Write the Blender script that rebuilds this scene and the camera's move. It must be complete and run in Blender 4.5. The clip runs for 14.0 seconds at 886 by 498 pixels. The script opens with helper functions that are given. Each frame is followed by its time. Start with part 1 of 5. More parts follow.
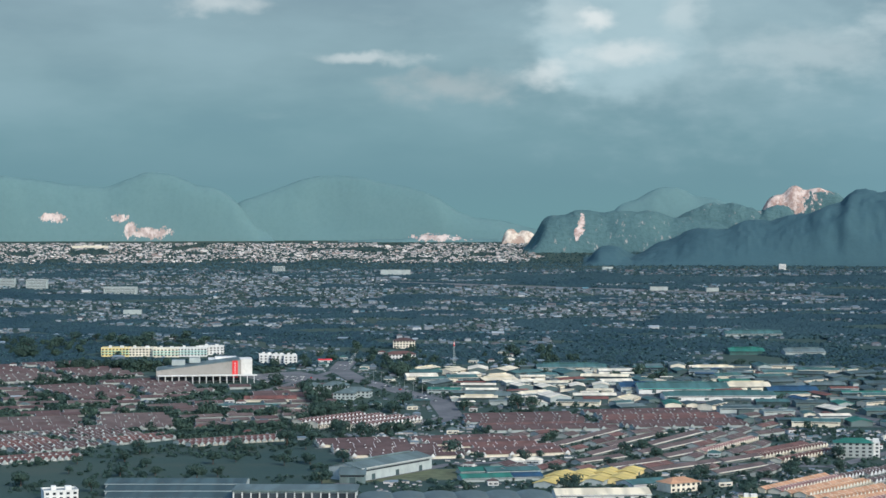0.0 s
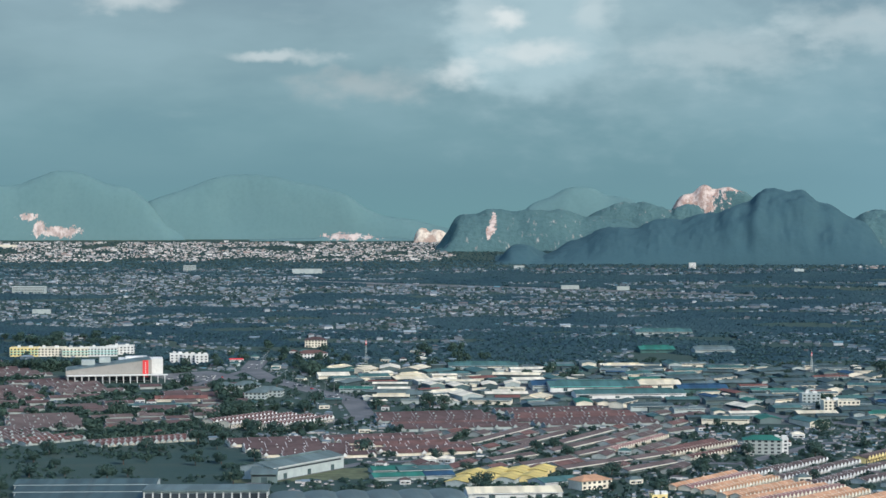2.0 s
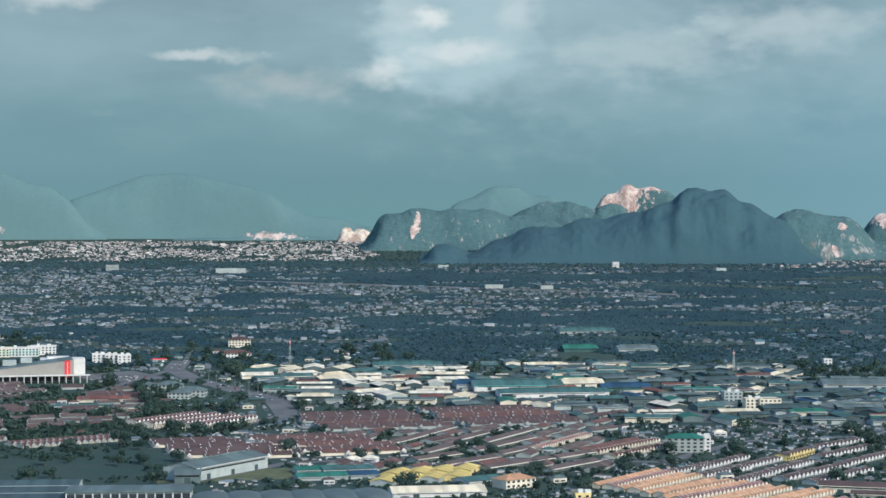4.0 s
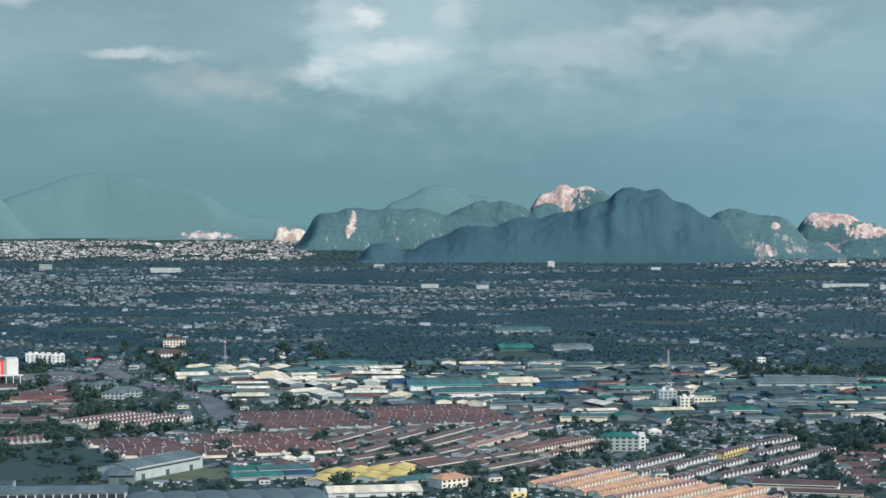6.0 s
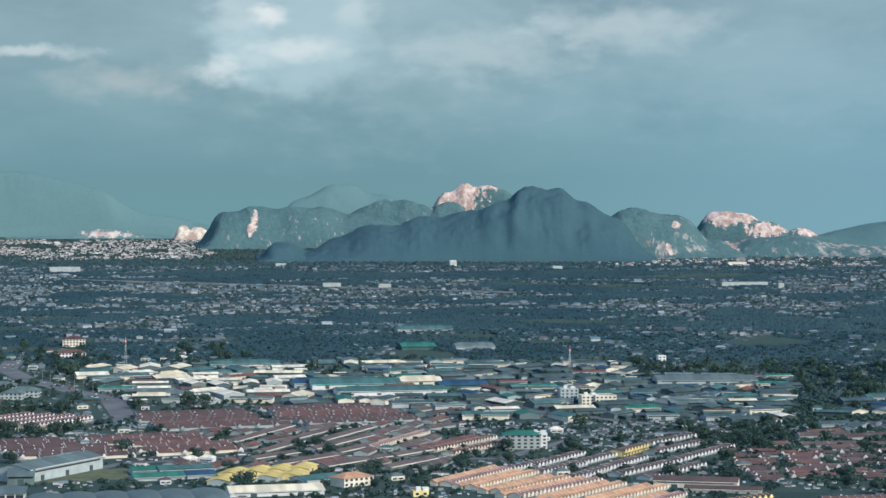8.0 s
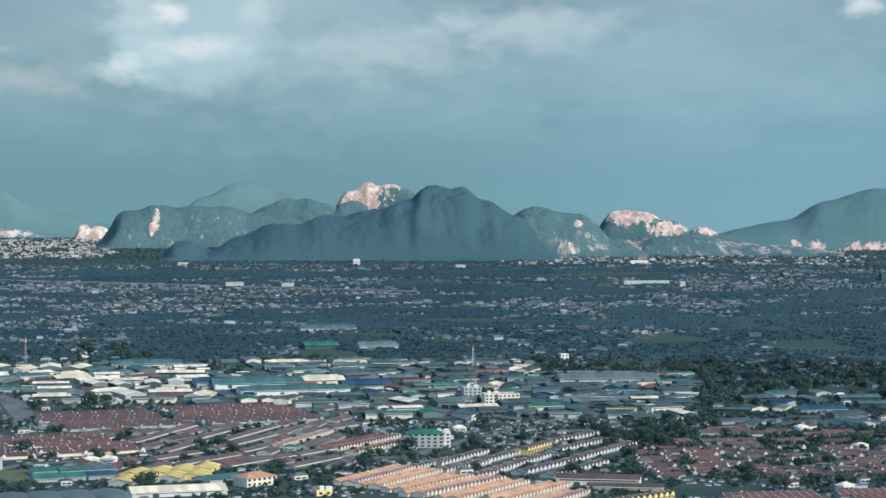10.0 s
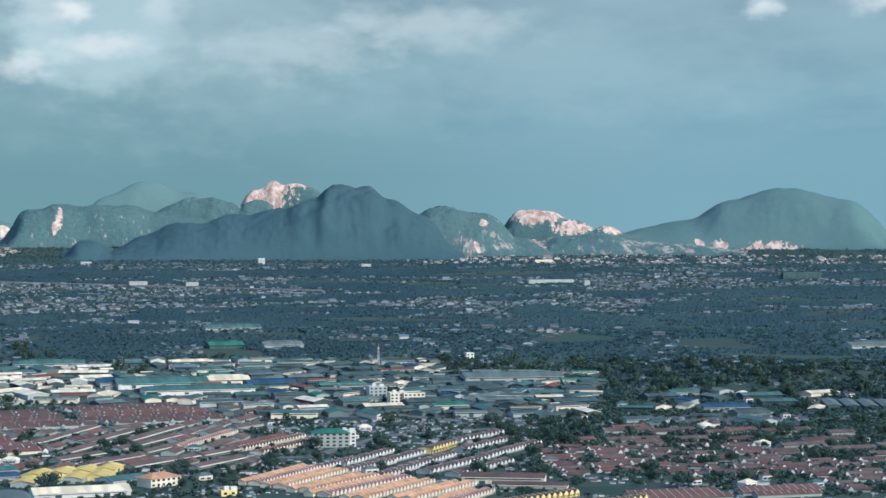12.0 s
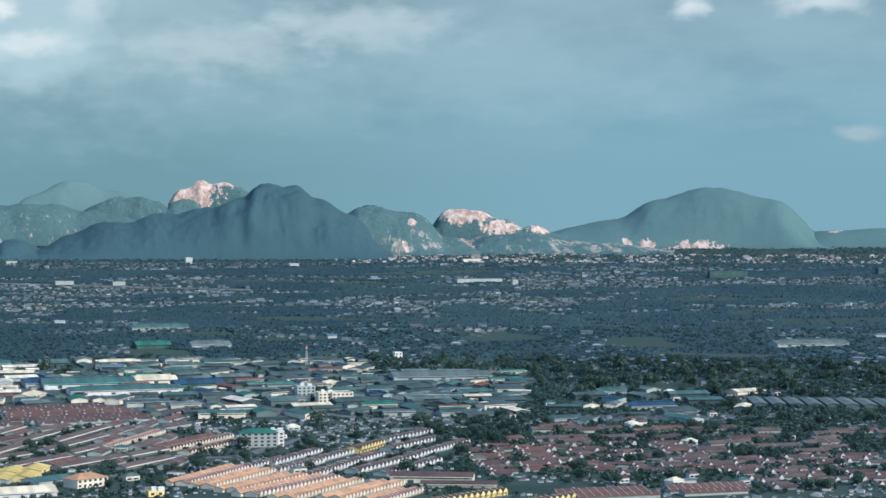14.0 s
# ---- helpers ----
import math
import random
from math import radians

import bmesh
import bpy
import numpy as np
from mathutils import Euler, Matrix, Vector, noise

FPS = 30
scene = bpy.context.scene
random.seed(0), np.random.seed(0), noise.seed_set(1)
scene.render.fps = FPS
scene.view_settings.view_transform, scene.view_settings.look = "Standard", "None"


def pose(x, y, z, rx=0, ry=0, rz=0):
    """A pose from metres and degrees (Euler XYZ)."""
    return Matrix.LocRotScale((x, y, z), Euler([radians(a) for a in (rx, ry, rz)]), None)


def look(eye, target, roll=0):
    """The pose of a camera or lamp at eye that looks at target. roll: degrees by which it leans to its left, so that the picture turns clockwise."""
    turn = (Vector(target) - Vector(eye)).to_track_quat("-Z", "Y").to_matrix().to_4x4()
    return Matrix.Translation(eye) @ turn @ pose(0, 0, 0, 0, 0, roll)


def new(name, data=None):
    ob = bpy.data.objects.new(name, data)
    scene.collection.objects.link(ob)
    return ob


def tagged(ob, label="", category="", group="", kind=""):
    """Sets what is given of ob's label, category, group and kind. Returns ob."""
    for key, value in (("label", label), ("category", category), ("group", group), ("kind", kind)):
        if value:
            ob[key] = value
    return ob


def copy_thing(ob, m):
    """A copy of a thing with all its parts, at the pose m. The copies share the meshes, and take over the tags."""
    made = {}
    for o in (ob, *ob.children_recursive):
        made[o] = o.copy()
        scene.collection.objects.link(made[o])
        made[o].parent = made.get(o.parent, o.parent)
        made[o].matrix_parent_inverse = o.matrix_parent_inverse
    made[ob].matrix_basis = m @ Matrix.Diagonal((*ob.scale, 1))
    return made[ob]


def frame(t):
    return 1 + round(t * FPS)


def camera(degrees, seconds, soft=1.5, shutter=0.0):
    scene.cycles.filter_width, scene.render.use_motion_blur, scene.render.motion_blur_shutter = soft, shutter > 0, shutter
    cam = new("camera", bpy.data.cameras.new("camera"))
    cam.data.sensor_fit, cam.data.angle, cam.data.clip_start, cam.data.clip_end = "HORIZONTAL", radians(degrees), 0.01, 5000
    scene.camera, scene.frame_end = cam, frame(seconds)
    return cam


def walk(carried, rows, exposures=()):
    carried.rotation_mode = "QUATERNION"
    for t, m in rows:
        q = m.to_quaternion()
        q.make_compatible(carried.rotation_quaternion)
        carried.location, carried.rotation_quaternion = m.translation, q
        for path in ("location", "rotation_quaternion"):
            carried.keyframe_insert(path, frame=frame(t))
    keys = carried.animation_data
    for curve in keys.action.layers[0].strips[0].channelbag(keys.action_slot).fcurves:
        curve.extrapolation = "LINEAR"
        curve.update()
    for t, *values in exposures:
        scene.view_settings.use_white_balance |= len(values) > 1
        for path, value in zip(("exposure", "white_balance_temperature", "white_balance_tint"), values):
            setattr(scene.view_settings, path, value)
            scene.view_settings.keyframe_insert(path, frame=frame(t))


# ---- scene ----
# Camera on a high lookout, turning to the right where it stands.
EYE = 170.0
cam = camera(25.32, 14.0)
ROWS = [  # seconds, turn to the right, tilt, roll in degrees
    (0.0, -0.000, -0.591, -0.024),
    (0.5, 0.568, -0.607, -0.019),
    (1.0, 1.183, -0.611, -0.023),
    (1.5, 1.811, -0.616, -0.025),
    (2.0, 2.560, -0.625, -0.027),
    (2.5, 3.244, -0.635, -0.028),
    (3.0, 3.788, -0.638, -0.028),
    (5.5, 6.154, -0.657, -0.013),
    (6.0, 6.631, -0.662, -0.007),
    (6.5, 7.182, -0.668, -0.005),
    (7.0, 7.901, -0.678, -0.001),
    (7.5, 8.766, -0.686, 0.001),
    (8.0, 9.472, -0.697, -0.000),
    (10.5, 13.017, -0.735, -0.002),
    (11.0, 13.720, -0.739, 0.005),
    (11.5, 14.317, -0.741, 0.012),
    (12.0, 15.029, -0.753, 0.024),
    (12.5, 15.677, -0.765, 0.033),
    (13.0, 16.145, -0.769, 0.044),
    (13.5, 16.577, -0.772, 0.044),
    (14.0, 17.110, -0.772, 0.040),
]
EXPOSURES = [(0.0, 0.33, 5150, 5), (8.0, 0.36, 5110, 5), (11.0, 0.42, 5050, 5), (14.0, 0.45, 5020, 5)]
walk(cam, [(t, pose(0, 0, EYE, 90 + tilt, 0, -turn) @ pose(0, 0, 0, 0, 0, roll)) for t, turn, tilt, roll in ROWS],
     EXPOSURES)

# ---- light: a late sun behind the camera to its right, and a veiled sky ----
SUN_AZ, SUN_EL = 142.0, 34.0  # degrees clockwise from straight ahead, degrees up
world = bpy.data.worlds.new("world")
scene.world = world
world.use_nodes = True
_sky = world.node_tree.nodes.new("ShaderNodeTexSky")
_sky.sky_type, _sky.sun_disc = "NISHITA", False
_sky.sun_elevation, _sky.sun_rotation = radians(SUN_EL), radians(SUN_AZ)
_sky.air_density, _sky.dust_density = 1.2, 2.0
world.node_tree.nodes["Background"].inputs[1].default_value = 0.15
world.node_tree.links.new(_sky.outputs[0], world.node_tree.nodes["Background"].inputs[0])
_lamp = bpy.data.lights.new("sun", "SUN")
_lamp.energy, _lamp.angle, _lamp.color = 2.7, radians(2.0), (1.0, 0.78, 0.53)
sun = new("sun", _lamp)
sun.matrix_world = look((400 * math.sin(radians(SUN_AZ)), 400 * math.cos(radians(SUN_AZ)), 400 * math.tan(radians(SUN_EL))), (0, 0, 0))


# ---- materials ----
class Nodes:
    """Short hand for building a node tree."""

    def __init__(self, name):
        self.mat = bpy.data.materials.new(name)
        self.mat.use_nodes = True
        self.tree = self.mat.node_tree
        self.bsdf = self.tree.nodes["Principled BSDF"]
        self.out = self.tree.nodes["Material Output"]

    def node(self, kind, **sockets):
        n = self.tree.nodes.new(kind)
        for key, value in sockets.items():
            self.feed(n.inputs[int(key[1:]) if key[0] == "_" and key[1:].isdigit() else key], value)
        return n

    def feed(self, socket, value):
        if isinstance(value, bpy.types.NodeSocket):
            self.tree.links.new(value, socket)
        else:
            socket.default_value = value

    def math(self, op, a, b=0.0, c=0.0):
        n = self.node("ShaderNodeMath", _0=a, _1=b, _2=c)
        n.operation = op
        return n.outputs[0]

    def noise(self, scale, detail=3.0, coord=None, rough=0.55):
        n = self.node("ShaderNodeTexNoise", Scale=scale, Detail=detail, Roughness=rough)
        if coord is not None:
            self.feed(n.inputs["Vector"], coord)
        return n.outputs[0]

    def position(self):
        return self.node("ShaderNodeNewGeometry").outputs["Position"]

    def local(self):
        return self.node("ShaderNodeTexCoord").outputs["Object"]

    def stretch(self, coord, x, y, z):
        n = self.node("ShaderNodeMapping", Vector=coord)
        n.inputs["Scale"].default_value = (x, y, z)
        return n.outputs[0]

    def span(self, value, a, b, c=0.0, d=1.0, smooth=True):
        n = self.node("ShaderNodeMapRange", _0=value, _1=a, _2=b, _3=c, _4=d)
        n.interpolation_type = "SMOOTHSTEP" if smooth else "LINEAR"
        return n.outputs[0]

    def ramp(self, value, stops, step=False):
        n = self.node("ShaderNodeValToRGB", Fac=value)
        n.color_ramp.interpolation = "CONSTANT" if step else "LINEAR"
        e = n.color_ramp.elements
        while len(e) < len(stops):
            e.new(0.5)
        for el, (p, c) in zip(e, stops):
            el.position, el.color = p, (*c, 1)
        return n.outputs[0]

    def mix(self, fac, a, b, blend="MIX"):
        n = self.node("ShaderNodeMix")
        n.data_type, n.blend_type = "RGBA", blend
        self.feed(n.inputs[0], fac)
        self.feed(n.inputs[6], (*a, 1) if isinstance(a, tuple) else a)
        self.feed(n.inputs[7], (*b, 1) if isinstance(b, tuple) else b)
        return n.outputs[2]

    def done(self, color, rough=0.8, spec=0.3, bump=None, strength=0.4, dist=0.3, metal=0.0):
        self.feed(self.bsdf.inputs["Base Color"], (*color, 1) if isinstance(color, tuple) else color)
        self.feed(self.bsdf.inputs["Roughness"], rough)
        self.bsdf.inputs["Specular IOR Level"].default_value = spec
        self.bsdf.inputs["Metallic"].default_value = metal
        if bump is not None:
            b = self.node("ShaderNodeBump", Strength=strength, Distance=dist, Height=bump)
            self.tree.links.new(b.outputs[0], self.bsdf.inputs["Normal"])
        return self.mat


def shade(c, k):
    return tuple(min(1.0, v * k) for v in c)


def paint_material(name, color, vary=0.12, rough=0.75):
    """Painted masonry: stains in streaks, blotches, a little shift from thing to thing."""
    m = Nodes(name)
    p = m.position()
    n1, n2 = m.noise(0.12, 4, p), m.noise(1.0, 3, m.stretch(p, 1.2, 1.2, 0.25))
    c = m.mix(m.span(n1, 0.3, 0.75), shade(color, 1 - vary), shade(color, 1 + vary))
    c = m.mix(m.span(n2, 0.52, 0.8, 0.0, 0.55), c, shade(color, 0.55))
    return m.done(c, rough, 0.25, n2, 0.15, 0.05)


def tile_material(name, color, vary=0.25):
    """Roof tiles: courses in relief, weathered patches."""
    m = Nodes(name)
    p = m.local()
    r = m.node("ShaderNodeObjectInfo").outputs["Random"]
    n1, n2 = m.noise(0.09, 4, m.position()), m.noise(1.4, 4, m.position())
    c = m.mix(m.span(n1, 0.3, 0.7), shade(color, 1 - vary), shade(color, 1 + vary))
    c = m.mix(m.span(n2, 0.45, 0.75, 0, 0.5), c, shade((color[0] * 0.6, color[1] * 0.75, color[2] * 0.8), 0.9))
    c = m.mix(m.math("MULTIPLY", r, 0.25), c, (0.13, 0.10, 0.09))
    w = m.node("ShaderNodeTexWave", Vector=p, Scale=0.9, Distortion=0.3)
    return m.done(c, 0.85, 0.2, w.outputs[1], 0.35, 0.1)


def sheet_material(name, color, rust=0.25, rough=0.72):
    """Ribbed sheet roofing: ribs, overlapping runs of differing age, rust."""
    m = Nodes(name)
    p = m.local()
    r = m.node("ShaderNodeObjectInfo").outputs["Random"]
    run = m.noise(1.0, 0, m.stretch(p, 0.16, 0.02, 0.02))
    n1, n2 = m.noise(0.06, 4, m.position()), m.noise(0.5, 4, m.stretch(p, 1, 0.15, 0.15))
    c = m.mix(m.span(run, 0.35, 0.65), shade(color, 0.78), shade(color, 1.15))
    c = m.mix(m.span(n1, 0.45, 0.75, 0, 0.5), c, shade(color, 0.6))
    c = m.mix(m.span(n2, 0.55, 0.8, 0, rust), c, (0.22, 0.14, 0.09))
    c = m.mix(m.math("MULTIPLY", r, 0.45), c, shade(color, 0.62))
    w = m.node("ShaderNodeTexWave", Vector=p, Scale=0.8)
    return m.done(c, rough, 0.2, w.outputs[1], 0.3, 0.08)


def leaf_material(name, dark, light):
    m = Nodes(name)
    geo = m.node("ShaderNodeNewGeometry")
    r = m.node("ShaderNodeObjectInfo").outputs["Random"]
    c = m.mix(geo.outputs["Random Per Island"], dark, light)
    c = m.mix(m.math("MULTIPLY", r, 0.25), c, (light[0] * 1.25, light[1] * 1.05, light[2] * 0.6))
    c = m.mix(m.span(m.noise(0.02, 3, geo.outputs["Position"]), 0.35, 0.7, 0, 0.55), c, shade(dark, 0.8))
    m.done(c, 0.7, 0.25)
    thin = m.node("ShaderNodeBsdfTranslucent", Color=c)
    both = m.node("ShaderNodeMixShader", _0=0.45, _1=m.bsdf.outputs[0], _2=thin.outputs[0])
    m.tree.links.new(both.outputs[0], m.out.inputs[0])
    return m.mat


def canopy_material():
    m = Nodes("woodland_canopy")
    p = m.position()
    # dark blue tones carry the plain's cloud shade and haze
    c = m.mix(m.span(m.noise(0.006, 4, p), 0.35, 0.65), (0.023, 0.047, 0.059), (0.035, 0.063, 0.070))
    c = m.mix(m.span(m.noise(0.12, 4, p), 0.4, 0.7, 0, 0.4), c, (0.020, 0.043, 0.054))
    return m.done(c, 0.9, 0.1)


def town_material(name, stops, rough=0.8):
    """Many small roofs or walls in one mesh: each island takes one colour."""
    m = Nodes(name)
    geo = m.node("ShaderNodeNewGeometry")
    c = m.ramp(geo.outputs["Random Per Island"], stops, step=True)
    c = m.mix(m.span(m.noise(0.4, 3, geo.outputs["Position"]), 0.45, 0.75, 0, 0.4), c, (0.2, 0.19, 0.18))
    return m.done(c, rough, 0.3)


def ground_material():
    m = Nodes("grass_and_earth")
    p = m.position()
    big, mid, fine = m.noise(0.004, 5, p), m.noise(0.03, 5, p), m.noise(0.5, 4, p)
    c = m.ramp(big, [(0.0, (0.034, 0.060, 0.054)), (0.42, (0.038, 0.064, 0.056)), (0.58, (0.050, 0.073, 0.058)), (1.0, (0.10, 0.105, 0.075))])
    c = m.mix(m.span(mid, 0.5, 0.72, 0, 0.6), c, (0.07, 0.08, 0.06))
    c = m.mix(m.span(fine, 0.35, 0.7, 0, 0.6), c, (0.035, 0.06, 0.05))
    return m.done(c, 0.95, 0.15, fine, 0.5, 0.6)


def forest_hill_material(name, dark, light, rock, amount, scars=(), relief=0.8, cliffs=None):
    """Hill forest with bare limestone in upright streaks, and quarry scars: centre x and z, half width and half height in metres."""
    m = Nodes(name)
    p = m.position()
    big, fine = m.noise(0.012, 4, p), m.noise(0.12, 5, p)
    c = m.mix(m.span(big, 0.35, 0.65), dark, light)
    c = m.mix(m.span(fine, 0.4, 0.7, 0, 0.5 if relief > 0.5 else 0.18), c, shade(dark, 0.75))
    streak = m.noise(0.03, 5, m.stretch(p, 1.0, 0.6, 0.35), 0.65)
    c = m.mix(m.span(streak, 0.72 - amount, 0.78 - amount), c, rock)
    sep = m.node("ShaderNodeSeparateXYZ", Vector=p)
    if cliffs:
        low, high, cover = cliffs
        face = m.noise(0.07, 6, m.stretch(p, 1.0, 0.5, 0.42), 0.68)
        where = m.math("MULTIPLY", m.span(m.noise(0.010, 3, m.stretch(p, 1.0, 0.6, 0.6)), 0.40, 0.60), m.span(sep.outputs[2], high, low))
        bare = m.span(m.math("ADD", face, m.math("MULTIPLY", where, cover)), 0.60, 0.68)
        pale = m.mix(m.span(m.noise(0.10, 5, m.stretch(p, 1, 1, 0.35), 0.7), 0.35, 0.65), shade(rock, 0.55), shade(rock, 1.25))
        c = m.mix(m.math("MULTIPLY", bare, 0.85), c, pale)
    if scars:
        ragged = m.math("ADD", m.math("MULTIPLY", m.math("SUBTRACT", m.noise(0.028, 7, m.stretch(p, 1, 1, 0.8), 0.74), 0.5), 3.6), m.math("MULTIPLY", m.math("SUBTRACT", m.noise(0.11, 4, m.stretch(p, 1.0, 1.0, 0.4), 0.7), 0.5), 2.2))
        stone = m.mix(m.span(m.noise(0.07, 5, m.stretch(p, 1, 1, 0.5), 0.7), 0.38, 0.62), *((0.33, 0.22, 0.18), (0.62, 0.51, 0.44)) if relief > 0.1 else ((0.30, 0.235, 0.21), (0.56, 0.47, 0.42)))
        for cx, cz, hx, hz in scars:
            u = m.math("DIVIDE", m.math("SUBTRACT", sep.outputs[0], cx), hx)
            v = m.math("DIVIDE", m.math("SUBTRACT", sep.outputs[2], cz), hz)
            r = m.math("ADD", m.math("SQRT", m.math("ADD", m.math("MULTIPLY", u, u), m.math("MULTIPLY", v, v))), ragged)
            c = m.mix(m.span(r, 1.0, 0.85), c, stone)
    return m.done(c, 0.95, 0.1, fine, relief, 4.0)


def scar(az, el, d, px_wide, px_high):
    """A quarry scar at a bearing and height angle on a hill d metres off; its half sizes in 1/3490 of the distance."""
    return d * math.sin(radians(az)), EYE + d * math.tan(radians(el)), px_wide * d / 3490, px_high * d / 3490


def rock_material(name, light, stain):
    m = Nodes(name)
    p = m.position()
    a, b = m.noise(0.05, 5, m.stretch(p, 1, 1, 0.4), 0.65), m.noise(0.25, 4, p)
    c = m.mix(m.span(a, 0.38, 0.62), stain, light)
    c = m.mix(m.span(b, 0.5, 0.75, 0, 0.6), c, shade(stain, 0.6))
    return m.done(c, 0.95, 0.1, a, 0.8, 4.0)


def road_material():
    m = Nodes("asphalt")
    p = m.position()
    c = m.mix(m.span(m.noise(0.05, 4, p), 0.35, 0.7), (0.10, 0.102, 0.104), (0.15, 0.15, 0.147))
    c = m.mix(m.span(m.noise(0.6, 3, p), 0.4, 0.7, 0, 0.4), c, (0.075, 0.075, 0.077))
    return m.done(c, 0.85, 0.35)


def glass_material():
    m = Nodes("dark_window_glass")
    r = m.node("ShaderNodeObjectInfo").outputs["Random"]
    return m.done(m.mix(r, (0.02, 0.025, 0.03), (0.05, 0.06, 0.07)), 0.15, 0.5)


def sky_material(blobs):
    """Veiled evening sky: grey-blue stratus, paler gaps, a few bright heaps of cloud."""
    m = Nodes("cloudy_sky")
    uv = m.node("ShaderNodeUVMap").outputs[0]
    sep = m.node("ShaderNodeSeparateXYZ", Vector=uv)
    az, el = sep.outputs[0], sep.outputs[1]
    base = m.ramp(m.span(el, -1.0, 7.0, 0, 1, smooth=False), [
        (0.0, (0.206, 0.318, 0.277)), (0.15, (0.206, 0.314, 0.282)), (0.3, (0.206, 0.304, 0.283)), (0.5, (0.236, 0.332, 0.307)), (0.75, (0.307, 0.379, 0.347)), (1.0, (0.294, 0.349, 0.331))])
    veil = m.math("MULTIPLY", m.span(az, 7.0, 22.0), m.span(el, 6.5, 2.5))
    base = m.mix(m.math("MULTIPLY", veil, 0.6), base, (0.300, 0.415, 0.405))
    soft = m.noise(0.32, 4, m.stretch(uv, 0.55, 1.5, 1), 0.5)
    wisp = m.noise(0.7, 4, m.stretch(uv, 0.45, 1.6, 1), 0.6)
    high = m.span(el, 0.8, 4.5)
    k = m.math("MULTIPLY", m.span(soft, 0.35, 0.7), high)
    c = m.mix(m.math("MULTIPLY", k, 0.42), base, (0.425, 0.502, 0.455))
    dim = m.math("MULTIPLY", m.span(soft, 0.5, 0.25), high)
    c = m.mix(m.math("MULTIPLY", dim, 0.25), c, (0.193, 0.271, 0.289))
    c = m.mix(m.math("MULTIPLY", m.span(wisp, 0.55, 0.8), m.math("MULTIPLY", high, 0.18)), c, (0.525, 0.554, 0.479))
    bend = m.node("ShaderNodeTexNoise", Vector=uv, Scale=1.1, Detail=6.0)
    off = m.node("ShaderNodeVectorMath", _0=bend.outputs[1], _1=(0.5, 0.5, 0.5))
    off.operation = "SUBTRACT"
    amp = m.node("ShaderNodeVectorMath", _0=off.outputs[0])
    amp.operation = "SCALE"
    amp.inputs["Scale"].default_value = 0.7
    bent = m.node("ShaderNodeVectorMath", _0=uv, _1=amp.outputs[0])
    puff = m.math("MULTIPLY", m.math("SUBTRACT", m.noise(1.2, 4, m.stretch(uv, 0.7, 1.4, 1), 0.5), 0.5), 1.5)
    for a, e, wa, we, strength, color, *edge in blobs:
        d = m.node("ShaderNodeVectorMath", _0=bent.outputs[0], _1=(a, e, 0))
        d.operation = "SUBTRACT"
        s = m.node("ShaderNodeVectorMath", _0=d.outputs[0], _1=(1 / wa, 1 / we, 0))
        s.operation = "MULTIPLY"
        ln = m.node("ShaderNodeVectorMath", _0=s.outputs[0])
        ln.operation = "LENGTH"
        fac = m.math("MULTIPLY", m.span(m.math("ADD", ln.outputs["Value"], puff if not edge else m.math("MULTIPLY", puff, 0.3)), 1.15, edge[0] if edge else 0.1), strength)
        c = m.mix(fac, c, color)
    c = m.mix(m.math("MULTIPLY", m.span(az, 4.0, 26.0), 0.4), c, (0.95, 1.0, 1.06), "MULTIPLY")
    e = m.node("ShaderNodeEmission", Color=c, Strength=0.775)
    m.tree.links.new(e.outputs[0], m.out.inputs[0])
    return m.mat


WHITE, PINK = (0.925, 0.820, 0.661), (0.775, 0.635, 0.496)
SKY = sky_material([
    (6.9, 5.3, 6.5, 3.4, 0.4, (0.441, 0.502, 0.449)), (5.6, 5.45, 3.2, 2.2, 0.35, (0.525, 0.563, 0.491)),
    (5.0, 5.75, 2.5, 2.0, 0.42, (0.60, 0.66, 0.58), 0.72), (3.6, 4.9, 1.1, 0.9, 0.3, (0.60, 0.66, 0.58), 0.6),
    (4.45, 6.05, 0.75, 0.42, 0.85, WHITE), (3.55, 6.0, 1.0, 1.0, 0.25, WHITE), (6.9, 6.2, 0.7, 0.9, 0.35, WHITE),
    (5.45, 5.10, 1.5, 0.42, 0.6, WHITE), (3.05, 4.45, 0.8, 0.55, 0.6, WHITE), (4.2, 4.75, 1.2, 0.45, 0.3, WHITE),
    (-2.19, 4.91, 1.7, 0.24, 0.5, WHITE), (-6.51, 6.44, 1.5, 0.4, 0.5, WHITE), (0.10, 4.09, 2.2, 0.6, 0.3, PINK),
    (10.67, 5.02, 3.2, 0.9, 0.3, WHITE), (14.75, 5.69, 3.4, 0.8, 0.4, WHITE), (24.21, 6.19, 0.6, 0.45, 0.75, WHITE),
    (27.89, 6.29, 1.6, 0.4, 0.6, WHITE), (29.01, 2.56, 0.8, 0.35, 0.3, PINK), (19.01, 4.64, 8.0, 2.2, 0.4, (0.420, 0.482, 0.435)), (9.6, 5.72, 5.0, 1.8, 0.25, (0.441, 0.502, 0.449)),
])
LOT = paint_material("olive_grass", (0.105, 0.118, 0.062), 0.3, 0.95)
GROUND, ASPHALT, GLASS = ground_material(), road_material(), glass_material()
CREAM = paint_material("cream_paint", (0.66, 0.60, 0.47))
OFFWHITE = paint_material("off_white_paint", (0.62, 0.61, 0.57))
YELLOW = paint_material("yellow_paint", (0.70, 0.56, 0.24))
PALEGREY = paint_material("pale_grey_paint", (0.35, 0.385, 0.365))
# beige darkened to put the hypermarket front's shade into its colour
BEIGE = paint_material("shaded_beige_panel", (0.29, 0.275, 0.245), 0.06)
TURQUOISE = paint_material("turquoise_paint", (0.16, 0.48, 0.42))
